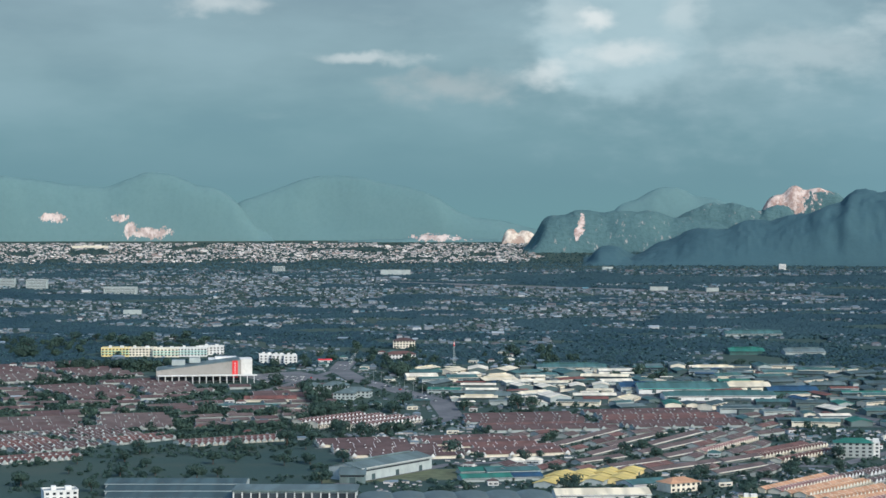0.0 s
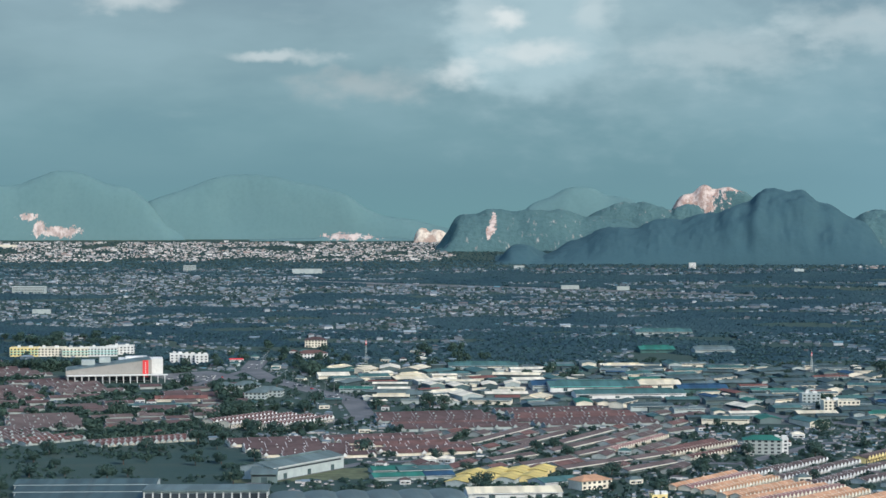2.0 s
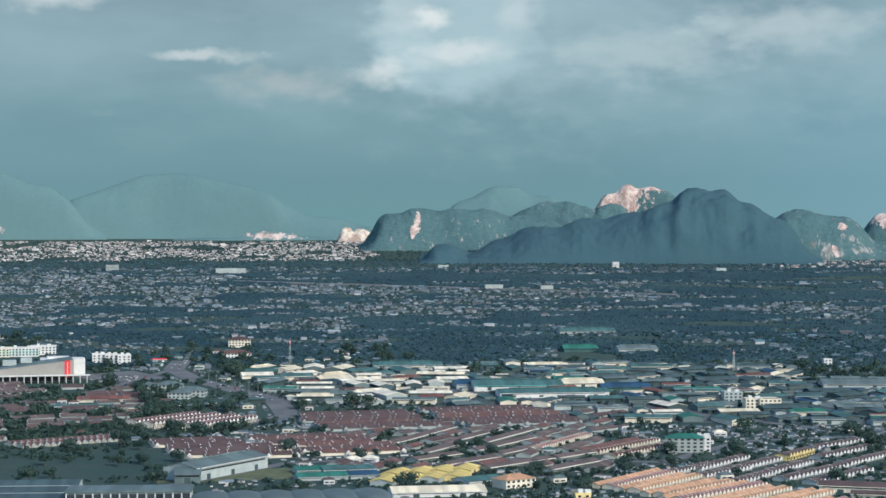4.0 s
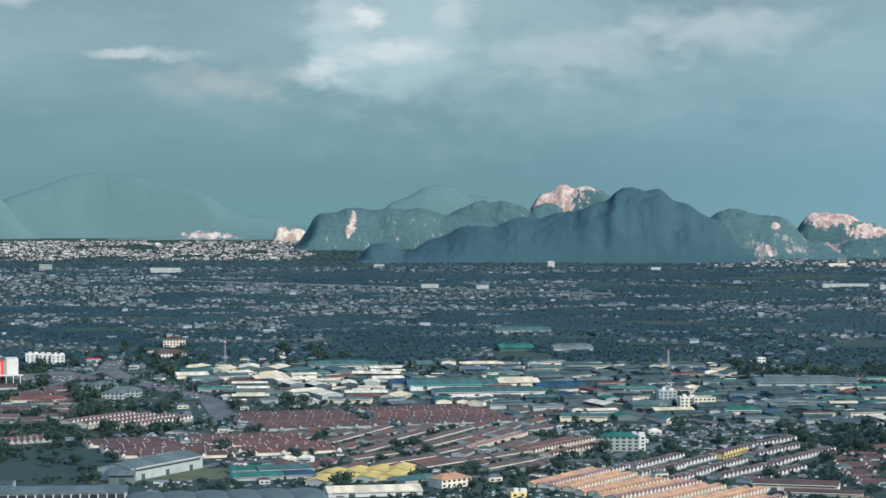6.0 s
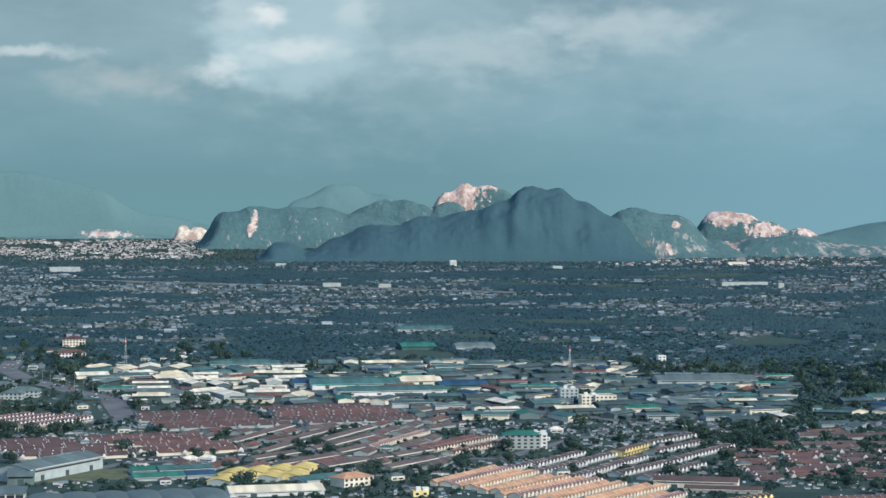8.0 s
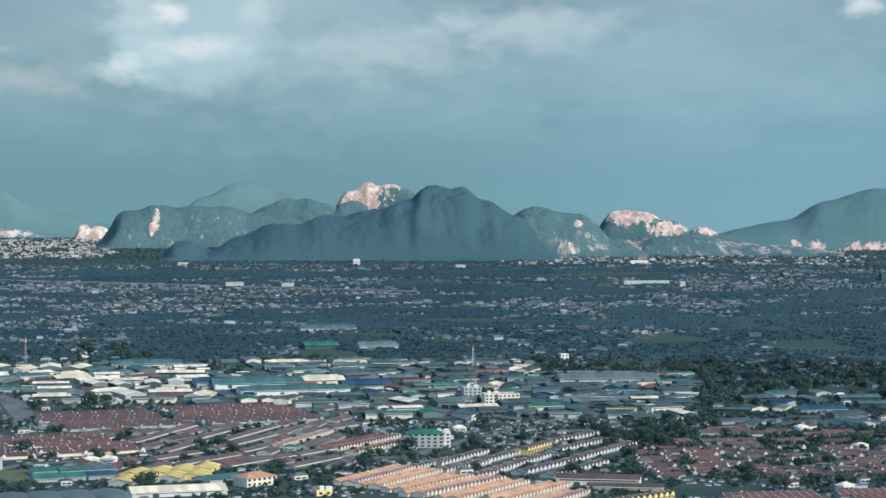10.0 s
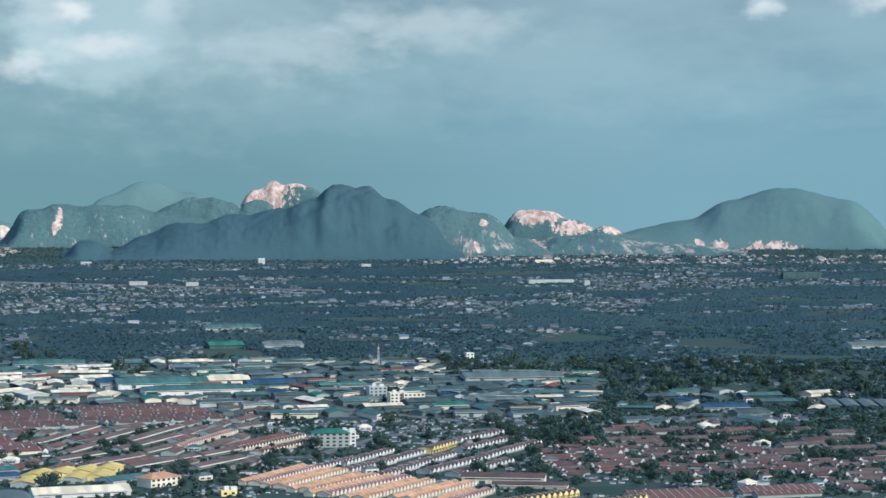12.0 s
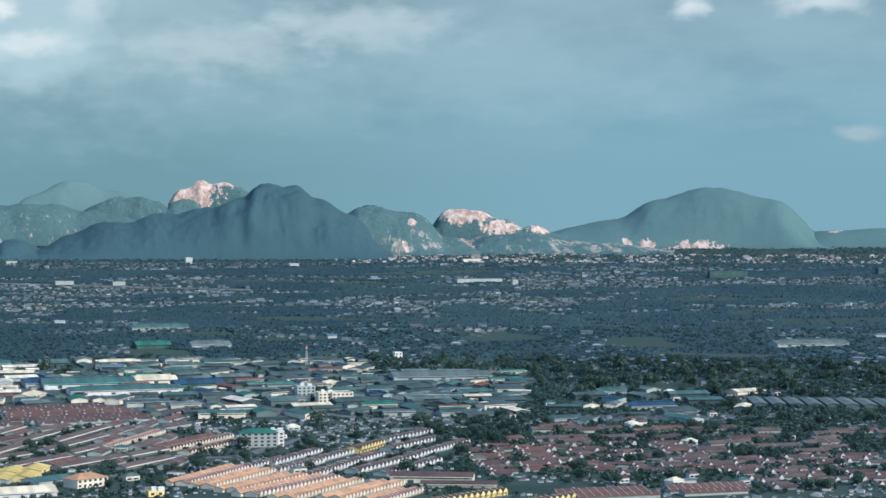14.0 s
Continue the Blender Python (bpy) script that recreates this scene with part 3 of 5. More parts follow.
def make_tree(size, seed, label):
    rng = random.Random(seed)
    root = thing("tree", label, "tree", group="trees of the plain")
    g = Geo().tube(0, 0, -0.5, size * 0.55, size * 0.06, size * 0.035, 7)
    for i in range(4):
        a, t = i * 1.6 + rng.random(), rng.uniform(0.3, 0.5)
        g.tube(0, 0, 0, size * 0.55, size * 0.03, size * 0.012, 5, 0, Matrix.Translation((0, 0, size * t)) @ Matrix.Rotation(a, 4, "Z") @ Matrix.Rotation(radians(rng.uniform(28, 50)), 4, "Y"))
    part("trunk", g, BARK, root)
    c = Geo()
    c.v, c.f = crown_points(rng, 7, 480, size, size * 0.09)
    c.m = [0] * len(c.f)
    part("crown", c, LEAF, root)
    return root


tree_kinds = [make_tree(5.5, 1, "broad dark green leafy tree"), make_tree(7.0, 2, "tall dark green leafy tree"),
              make_tree(4.0, 3, "small round green garden tree"), make_tree(8.5, 4, "spreading dark green shade tree")]
tree_used = [0, 0, 0, 0]


more_trees = []


def plant(x, y, rng, kinds=(0, 1, 2, 3)):
    k = rng.choice(kinds)
    if sum(tree_used) >= 230:
        more_trees.append((x, y, (5.5, 7.0, 4.0, 8.5)[k] * rng.uniform(0.75, 1.3), rng.uniform(0, 6.28)))
        return
    m = on_land(x, y, rng.uniform(0, 360)) @ Matrix.Scale(rng.uniform(0.75, 1.3), 4)
    if tree_used[k]:
        ob = copy_thing(tree_kinds[k], m)
        ob.matrix_basis = m
    else:
        tree_kinds[k].matrix_basis = m
    tree_used[k] += 1


def grove(az0, d0, az1, d1, n, seed, kinds=(0, 1, 3)):
    rng = random.Random(seed)
    for _ in range(n):
        x, y = polar(rng.uniform(az0, az1), rng.uniform(min(d0, d1), max(d0, d1)))
        if is_free(x, y, 3.0):
            plant(x, y, rng, kinds)


# ---- terrace houses ----
def ridge_cap(depth, eaves, ridge):
    """The plastered party wall that stands proud of the roof between two houses."""
    g = Geo()
    y, t = depth / 2 + 0.5, 0.14
    p = []
    for x in (-0.14, 0.14):
        p += [(x, -y, eaves - 0.2), (x, 0, ridge - 0.2), (x, y, eaves - 0.2), (x, y, eaves + t), (x, 0, ridge + t), (x, -y, eaves + t)]
    g.add(p, [(0, 1, 4, 5), (1, 2, 3, 4), (6, 11, 10, 7), (7, 10, 9, 8), (5, 4, 10, 11), (4, 3, 9, 10), (0, 5, 11, 6), (2, 8, 9, 3)])
    return g


def porch(width, depth, eaves):
    """A front bay with a white gable."""
    g = Geo()
    w, y0, y1 = width * 0.3, -depth / 2 - 2.2, -depth / 2 + 2.5
    base = eaves - 1.3
    g.box(-w, w, y0 + 0.3, y1, base, eaves - 0.4)
    g.box(-w, -w + 0.35, y0, y0 + 0.35, -1, base).box(w - 0.35, w, y0, y0 + 0.35, -1, base)
    g.add([(-w - 0.3, y0, eaves - 0.5), (w + 0.3, y0, eaves - 0.5), (0, y0, eaves + 1.5), (-w - 0.3, y0 + 0.4, eaves - 0.5), (w + 0.3, y0 + 0.4, eaves - 0.5), (0, y0 + 0.4, eaves + 1.5)],
          [(0, 1, 2), (5, 4, 3), (0, 3, 4, 1), (1, 4, 5, 2), (2, 5, 3, 0)])
    return g


def porch_roof(width, depth, eaves):
    w, y0, y1 = width * 0.3 + 0.4, -depth / 2 - 2.0, -depth / 2 + 3.5
    g = Geo()
    g.add([(-w, y0 + 0.5, eaves - 0.45), (0, y0 + 0.5, eaves + 1.3), (w, y0 + 0.5, eaves - 0.45), (-w, y1, eaves - 0.45), (0, y1, eaves + 1.3), (w, y1, eaves - 0.45)],
          [(0, 1, 4, 3), (1, 2, 5, 4), (0, 2, 1), (3, 4, 5)])
    return g


def front_openings(width, depth, eaves):
    g = Geo()
    y = -depth / 2 - 0.06
    g.box(-width * 0.44, -width * 0.08, y, y + 0.1, 0.1, 2.2)
    g.box(width * 0.12, width * 0.42, y, y + 0.1, 0.9, 2.0)
    if eaves > 3.7:
        g.box(-width * 0.4, width * 0.4, y, y + 0.1, 2.5, 3.4)
    return g


kits = {}


def kit(name, make, material, *args):
    key = (name, material.name, *args)
    if key not in kits:
        kits[key] = make(*args).mesh(name, material)
    return kits[key]


lanes = Geo()


def terrace_row(x0, y0, x1, y1, roof, wall, label, unit=5.4, depth=11.5, eaves=5.0, ridge=6.9, gables=True, caps=True, group="terrace rows", lane=True, trim=OFFWHITE, every=1, panes=True, cap_step=0):
    length = math.hypot(x1 - x0, y1 - y0)
    n = max(2, int(length / unit))
    turn = math.degrees(math.atan2(y1 - y0, x1 - x0))
    at = on_land(x0, y0, turn)
    root = thing("terrace_row", label, "houses", at, group)
    L = n * unit
    part("wall", Geo().box(0, L, -depth / 2, depth / 2, -1, eaves).prism(0, L, -depth / 2, depth / 2, eaves, ridge - 0.35), wall, root)
    part("roof", Geo().gable(-0.4, L + 0.4, -depth / 2 - 0.8, depth / 2 + 0.8, eaves - 0.05, ridge), roof, root)
    for i in range(n + 1):
        if caps and i % (cap_step or (1 if panes else 3)) == 0:
            part("party_wall", kit("party_wall", ridge_cap, trim, depth, eaves, ridge), None, root, at=pose(i * unit, 0, 0))
        if i < n:
            if gables and i % every == 0:
                front = part("porch", kit("porch", porch, trim, unit, depth, eaves), None, root, at=pose((i + 0.5) * unit, 0, 0))
                part("porch_roof", kit("porch_roof", porch_roof, roof, unit, depth, eaves), None, front)
            if panes:
                part("window", kit("window", front_openings, GLASS, unit, depth, eaves), None, root, at=pose((i + 0.5) * unit, 0, 0))
    cx, cy = (Matrix(at) @ Vector((L / 2, 0, 0))).xy
    take(cx, cy, turn, L / 2, depth / 2 + 2)
    if lane:
        a, b = at @ Vector((-4, -depth / 2 - 4.5, 0)), at @ Vector((L + 4, -depth / 2 - 4.5, 0))
        ribbon(lanes, [(a.x, a.y), (b.x, b.y)], 4.5, 0.11)
    return root


def estate(x0, y0, x1, y1, rows, gap, roof, wall, label, seed=0, slide=0.0, broken=False, **more):
    """Parallel rows, each one `gap` metres further to the left of the first row's line."""
    rng = random.Random(seed)
    dx, dy = x1 - x0, y1 - y0
    k = math.hypot(dx, dy)
    nx, ny = -dy / k, dx / k
    for i in range(rows):
        s0, s1 = rng.uniform(0, 0.06) + slide * i, 1 - rng.uniform(0, 0.1) + slide * i
        ox, oy = nx * gap * i, ny * gap * i
        if broken:
            f = 0.0
            while f < 0.96:
                g = f + rng.uniform(14, 36) / k
                wob, wob2 = rng.uniform(-4, 4), rng.uniform(-4, 4)
                if rng.random() < 0.85:
                    terrace_row(x0 + dx * f + nx * (gap * i + wob), y0 + dy * f + ny * (gap * i + wob), x0 + dx * g + nx * (gap * i + wob2), y0 + dy * g + ny * (gap * i + wob2), rng.choice(roof), wall, label, **more)
                f = g + rng.uniform(5, 14) / k
            continue
        cut = rng.uniform(0.42, 0.58) * (s1 - s0) + s0
        for a, b in ((s0, cut - 6 / k), (cut + 6 / k, s1)) if k > 110 else ((s0, s1),):
            terrace_row(x0 + dx * a + ox, y0 + dy * a + oy, x0 + dx * b + ox, y0 + dy * b + oy, roof if not isinstance(roof, tuple) else rng.choice(roof), wall, label, **more)


LOW = dict(eaves=2.4, ridge=4.0, panes=False, lane=False)
LOWER = dict(eaves=2.0, ridge=3.3, panes=False, lane=False, caps=False)
RED_ROW = "row of red-tiled terrace houses with white gables"
MAROON_ROW = "row of dark maroon-tiled terrace houses"
ORANGE_ROW = "row of sunlit orange-tiled terrace houses"
WHITE_ROW = "row of brown-roofed terrace houses with white gables"
# left estates: dull tiles and concrete trim in place of cloud shade
estate(-377, 1634, -210, 1685, 5, 18, (TILE_MAROON, TILE_BROWN), CONCRETE, MAROON_ROW, 2, every=4, trim=CONCRETE, depth=12.5, eaves=2.7, ridge=4.6, panes=False)
estate(-345, 1839, -219, 1935, 6, 20, (TILE_BROWN, TILE_MAROON), CONCRETE, MAROON_ROW, 3, every=4, trim=CONCRETE, depth=12.5, eaves=2.7, ridge=4.6, panes=False)
estate(-453, 1965, -311, 2049, 7, 21, (TILE_BROWN, TILE_MAROON, TILE_MAROON), CONCRETE, RED_ROW, 4, every=4, trim=CONCRETE, depth=12.5, eaves=2.7, ridge=4.6, panes=False)
estate(-77, 1651, -17, 1733, 4, 21, TILE_RED, CREAM, "row of red-roofed terrace houses with cream walls", 5)
estate(-62, 1446, 109, 1489, 7, 19, (TILE_RED, TILE_MAROON), CREAM, RED_ROW, 6, slide=-0.02, every=4, depth=12.5, eaves=2.7, ridge=4.6, panes=False)
estate(31, 1642, 265, 1692, 7, 17, (TILE_MAROON, TILE_RED), PALEGREY, MAROON_ROW, 7, every=3, trim=CONCRETE, depth=12.5, eaves=2.7, ridge=4.6, panes=False)
estate(425, 1128, 560, 1128, 3, 12, (TILE_RED, TILE_MAROON), CONCRETE, RED_ROW, 23, gables=False, cap_step=1, trim=PALEGREY, depth=9.0, **LOW)


def front_row(x0, y0, x1, y1, *args, depth=9.5, **more):
    """A terrace row whose front runs between two points."""
    k = depth / 2 / math.hypot(x1 - x0, y1 - y0)
    ox, oy = -(y1 - y0) * k, (x1 - x0) * k
    return terrace_row(x0 + ox, y0 + oy, x1 + ox, y1 + oy, *args, depth=depth, **more)


# the sunlit orange rows and the brown rows that carry them on
for _i, _r in enumerate(((216, 1260, 272, 1334), (229, 1241, 286, 1313), (241, 1218, 300, 1280), (248, 1196, 319, 1266), (266, 1173, 327, 1242), (294, 1163, 352, 1226), (318, 1149, 353, 1189))):
    front_row(*_r, TILE_ORANGE if _i % 3 else TILE_PINK, CREAM, ORANGE_ROW, trim=CREAM, unit=4.6, cap_step=1, every=1, group="orange rows", depth=9.0, **LOW)
    front_row(*[v + d for v, d in zip(_r, (-9, 5.5) * 2)], TILE_ORANGE, CREAM, ORANGE_ROW, trim=CREAM, unit=4.6, cap_step=2, gables=False, group="orange rows", depth=7.0, **LOW)
for _r in ((269, 1328, 307, 1374), (285, 1307, 329, 1354), (299, 1275, 324, 1300), (312, 1292, 338, 1322)):
    front_row(*_r, TILE_BROWN, CREAM, WHITE_ROW, trim=OFFWHITE, unit=4.8, cap_step=2, group="brown rows", **LOW)
# brown rows with white gables
for _r in ((309, 1334, 365, 1406), (328, 1312, 383, 1386), (395, 1409, 453, 1475), (406, 1467, 461, 1523), (337, 1289, 399, 1359), (401, 1365, 465, 1442), (352, 1270, 412, 1338), (290, 1346, 345, 1420)):
    front_row(*_r, TILE_BROWN, PALEGREY, WHITE_ROW, unit=6.2, cap_step=4, trim=OFFWHITE, group="white gabled rows", depth=10.5, **LOW)
front_row(367, 1402, 399, 1445, TILE_BROWN, YELLOW, "row of yellow-walled terrace houses", unit=6.2, trim=YELLOW, depth=10.5, eaves=4.2, ridge=5.6, caps=False, lane=False)
# long low rows with a pale front edge
for _r in ((99, 1416, 137, 1455), (119, 1386, 163, 1433), (146, 1365, 200, 1420), (188, 1351, 230, 1401), (94, 1535, 149, 1651), (128, 1521, 183, 1623), (64, 1544, 89, 1603), (149, 1472, 204, 1562), (164, 1447, 206, 1508), (202, 1419, 237, 1457), (162, 1530, 214, 1628), (78, 1505, 104, 1560), (110, 1462, 146, 1530)):
    _row = front_row(*_r, TILE_BROWN, CONCRETE, "long low brown-roofed row with a pale front edge", unit=5.0, gables=False, caps=False, group="low brown rows", **LOW)
    _len = math.dist(_r[:2], _r[2:])
    # strip added to draw the pale line along the row's front
    part("canopy", Geo().box(0, int(_len / 5) * 5.0, -7.4, -5.2, 2.0, 2.35), CREAM, _row, "pale strip added along the row's front")
front_row(236, 1453, 299, 1533, TILE_RED, CREAM, RED_ROW, unit=5.0, cap_step=1, trim=CREAM, **LOW)
front_row(227, 1463, 286, 1540, TILE_RED, CREAM, RED_ROW, unit=5.0, cap_step=1, gables=False, trim=TILE_PINK, **LOW)
front_row(245, 1426, 298, 1493, TILE_RED, CREAM, RED_ROW, unit=5.0, cap_step=2, trim=CREAM, **LOW)
front_row(197, 1483, 252, 1580, TILE_PINK, CREAM, "row of faded pink-roofed terrace houses", unit=5.0, cap_step=1, trim=CREAM, **LOW)
# the big estate of ribbed red roofs, tiles and trim darkened to imitate cloud shade
estate(-318, 1484, -209, 1604, 6, 20, (TILE_RED, TILE_MAROON, TILE_MAROON, TILE_BROWN), CONCRETE, RED_ROW, 1, every=2, trim=PALEGREY, depth=10.0, cap_step=1, **LOW)
estate(-202, 1537, -123, 1586, 2, 17, TILE_RED, CREAM, RED_ROW, 27, every=1, trim=PALEGREY, depth=11.5, cap_step=1, **LOW)
estate(-322, 1420, -265, 1462, 2, 18, TILE_RED, OFFWHITE, RED_ROW, 28, every=1, trim=PALEGREY, depth=10.0, **LOW)
# low rows with scattered white gables, colours dulled to imitate cloud shade
estate(419, 1250, 598, 1221, 14, 13, (TILE_MAROON, TILE_BROWN, TILE_MAROON, TILE_RED), PALEGREY, "row of low maroon-roofed houses with white gables", 22, broken=True, every=4, unit=5.0, depth=6.5, **LOWER)
estate(571, 1136, 690, 1129, 11, 15, (TILE_MAROON, TILE_BROWN), PALEGREY, "row of low maroon-roofed houses with white gables", 24, broken=True, every=4, unit=5.0, depth=6.5, **LOWER)
estate(340, 1132, 406, 1172, 1, 30, TILE_BROWN, YELLOW, "row of yellow-walled terrace houses", 25, trim=YELLOW, depth=9.0, eaves=3.4, ridge=4.8)
estate(390, 1110, 431, 1133, 1, 30, TILE_BROWN, YELLOW, "row of yellow-walled terrace houses", 26, trim=YELLOW, depth=9.0, eaves=3.4, ridge=4.8)


def fill_rows(az0, d0, az1, d1, turns, tries, most, seed, roofs, wall, label, eaves=2.6):
    """Short rows of low houses wherever an estate still has room."""
    rng = random.Random(seed)
    built = 0
    for _ in range(tries):
        x, y = polar(rng.uniform(az0, az1), rng.uniform(min(d0, d1), max(d0, d1)))
        t = rng.choice(turns) + rng.uniform(-3, 3)
        c, s, length = math.cos(radians(t)), math.sin(radians(t)), rng.uniform(22, 52)
        if any(not is_free(x + c * u * length - s * v, y + s * u * length + c * v, 1.0) for u in (0, 0.25, 0.5, 0.75, 1) for v in (-6, 0, 6)):
            continue
        terrace_row(x, y, x + c * length, y + s * length, rng.choice(roofs), wall, label, depth=11.0, eaves=eaves, ridge=4.4, gables=False, panes=False, lane=False, cap_step=4, trim=wall)
        built += 1
        if built >= most:
            break


_a, _d = (1.08, 1363)
_b, _e = (9.14, 1767)
fill_rows(_a, _d, _b, _e, (48, 60, 66), 2500, 60, 71, (TILE_BROWN, TILE_MAROON, TILE_BROWN, TILE_RED), CONCRETE, "short row of low brown-roofed houses")
_a, _d = (-12.83, 1690)
_b, _e = (-4.33, 1961)
fill_rows(_a, _d, _b, _e, (12, 24), 1500, 40, 72, (TILE_MAROON, TILE_BROWN), CONCRETE, "short row of low maroon-roofed houses")
_a, _d = (18.53, 1460)
_b, _e = (29.79, 1626)
fill_rows(_a, _d, _b, _e, (0, 12), 800, 24, 73, (TILE_MAROON, TILE_BROWN, TILE_RED), CONCRETE, "short row of low red-brown roofed houses")


# ---- halls, factories and blocks ----
BULK = 1.42  # halls and blocks are this much longer and deeper than first sketched


def roller(w, h):
    return Geo().box(-w / 2, w / 2, -0.12, 0.1, 0, h)


def shed(x, y, w, l, h, turn, roof, wall, label, rise=None, name="factory_shed", vents=True, category="factory", group="factory sheds", doors=True, trim=None):
    """A pitched-roof hall, its ridge along its length w, depth l."""
    w, l, h = w * BULK, l * BULK, h * 0.55
    rise = rise or l * 0.12
    root = thing(name, label, category, on_land(x, y, turn), group)
    a, b = w / 2, l / 2
    part("wall", Geo().box(-a, a, -b, b, -1, h).prism(-a, a, -b, b, h, h + rise - 0.3), wall, root)
    part("roof", Geo().gable(-a - 0.6, a + 0.6, -b - 0.8, b + 0.8, h + 0.02, h + rise), roof, root)
    part("gutter", Geo().box(-a - 0.6, a + 0.6, -b - 1.05, -b - 0.82, h - 0.35, h + 0.1), trim or wall, root)
    if vents and w > 20:
        part("ridge_vent", Geo().gable(-a * 0.8, a * 0.8, -0.9, 0.9, h + rise + 0.5, h + rise + 1.0).box(-a * 0.8, a * 0.8, -0.6, 0.6, h + rise - 0.3, h + rise + 0.4), roof, root)
    if doors:
        n = max(1, int(w / 26))
        for i in range(n):
            part("roller_door", kit("roller_door", roller, S_DARK, 4.0, round(min(3.6, h * 0.6))), None, root, at=pose(-a + (i + 0.5) * w / n, -b, 0))
        part("window_strip", Geo().box(-a * 0.92, a * 0.92, -b - 0.1, -b + 0.1, h * 0.72, h * 0.72 + 1.1), GLASS, root)
    take(x, y, turn, a + 1.5, b + 1.5)
    return root


def pane(w, h):
    return Geo().box(-w / 2, w / 2, -0.1, 0.12, 0, h)


def block(x, y, w, l, storeys, turn, wall, label, roof=CONCRETE, name="apartment_block", category="building", storey=2.9, bay=3.6, roof_kind="flat", group="", band=None, tank=True, bulk=BULK):
    w, l = w * bulk, l * bulk
    root = thing(name, label, category, on_land(x, y, turn), group)
    a, b, h = w / 2, l / 2, storeys * storey
    part("wall", Geo().box(-a, a, -b, b, -1, h), wall, root)
    if roof_kind == "flat":
        part("roof", Geo().box(-a + 0.3, a - 0.3, -b + 0.3, b - 0.3, h + 0.004, h + 0.25), roof, root)
        part("parapet", Geo().box(-a - 0.15, a + 0.15, -b - 0.15, -b + 0.25, h + 0.004, h + 1.0).box(-a - 0.15, a + 0.15, b - 0.25, b + 0.15, h + 0.004, h + 1.0)
             .box(-a - 0.15, -a + 0.25, -b + 0.25, b - 0.25, h + 0.004, h + 1.0).box(a - 0.25, a + 0.15, -b + 0.25, b - 0.25, h + 0.004, h + 1.0), wall, root)
        if tank:
            part("roof_tank", Geo().box(-a * 0.5, -a * 0.5 + 3, -1, 2, h + 0.25, h + 3.0), OFFWHITE, root)
            part("stair_head", Geo().box(a * 0.3, a * 0.3 + 4, -2, 2, h + 0.25, h + 2.6), OFFWHITE, root)
    else:
        part("roof", Geo().hip(-a - 0.8, a + 0.8, -b - 0.8, b + 0.8, h + 0.01, h + l * 0.2), roof, root)
    n, k = max(1, int(w / bay)), max(1, int(l / bay))
    for s in range(storeys):
        if bulk < BULK and storeys < 4:
            continue
        if bulk < BULK:
            part("window_band", Geo().box(-a * 0.94, a * 0.94, -b - 0.1, -b + 0.1, s * storey + 1.3, s * storey + 2.0), GLASS, root)
            continue
        for i in range(n):
            part("window", kit("window_pane", pane, GLASS, bay * 0.55, storey * 0.5), None, root, at=pose(-a + (i + 0.5) * w / n, -b, s * storey + 1.0))
        for i in range(k):
            for sx in (1,):
                part("window", kit("window_pane", pane, GLASS, bay * 0.55, storey * 0.5), None, root, at=pose(sx * a, -b + (i + 0.5) * l / k, s * storey + 1.0, 0, 0, 90 * sx))
        if band and s:
            part("ledge", Geo().box(-a - 0.1, a + 0.1, -b - 0.5, -b - 0.004, s * storey - 0.2, s * storey + 0.35), band, root)
    take(x, y, turn, a + 1, b + 1)
    return root


# hypermarket with its wedge-shaped front and red sign panel
def hypermarket(x, y, turn):
    root = thing("hypermarket", "large beige hypermarket with a red sign panel and white rear block", "shop", on_land(x, y, turn) @ Matrix.Diagonal((1.12, 1.12, 1.45, 1.0)))
    g = Geo()
    g.add([(-38, -22, 0), (38, -22, 0), (38, 24, 0), (-38, 24, 0), (-38, -22, 7.5), (38, -22, 14.5), (38, 24, 14.5), (-38, 24, 7.5)],
          [(0, 1, 5, 4), (1, 2, 6, 5), (2, 3, 7, 6), (3, 0, 4, 7), (4, 5, 6, 7)])
    part("wall", g, BEIGE, root)
    part("roof", Geo().add([(-37, -21, 7.7), (37, -21, 14.52), (37, 23, 14.52), (-37, 23, 7.7), (-37, -21, 8.1), (37, -21, 14.92), (37, 23, 14.92), (-37, 23, 8.1)],
                           [(0, 1, 5, 4), (1, 2, 6, 5), (2, 3, 7, 6), (3, 0, 4, 7), (4, 5, 6, 7)]), S_GREY, root)
    part("rear_block", Geo().box(10, 50, 24.01, 50, -1, 13.0).box(16, 36, 30, 46, 13.0, 14.2), OFFWHITE, root)
    part("roof_plant", Geo().box(-24, -12, 2, 14, 10, 13.5).box(-8, 2, 6, 16, 11.5, 15), PALEGREY, root)
    part("sign_panel", Geo().box(30, 35, -22.5, -22.01, 2.5, 14.2), REDPAINT, root, "red upright sign panel")
    for i in range(7):
        part("sign_bar", Geo().box(32.1, 32.9, -22.62, -22.51, 4 + i * 1.35, 4.75 + i * 1.35), OFFWHITE, root)
    part("canopy", Geo().box(-37, 52, -29, -22.01, 4.0, 4.6), OFFWHITE, root)
    for i in range(15):
        part("column", kit("column", lambda: Geo().box(-0.3, 0.3, -0.3, 0.3, -1, 4.0), OFFWHITE), None, root, at=pose(-36 + i * 6.1, -28.4, 0))
        if i < 12:
            part("shopfront", kit("shopfront", pane, GLASS, 4.6, 3.0), None, root, at=pose(-33 + i * 6.1, -22.02, 0.3))
    take(x, y, turn, 66, 66)


hypermarket(-250, 2014, 8)
structure("car_park", (lambda g: (ribbon(g, [(-194, 2017), (-132, 2056)], 75, 0.2), g)[1])(Geo()), ASPHALT, "dark asphalt car park beside the hypermarket", "car park")

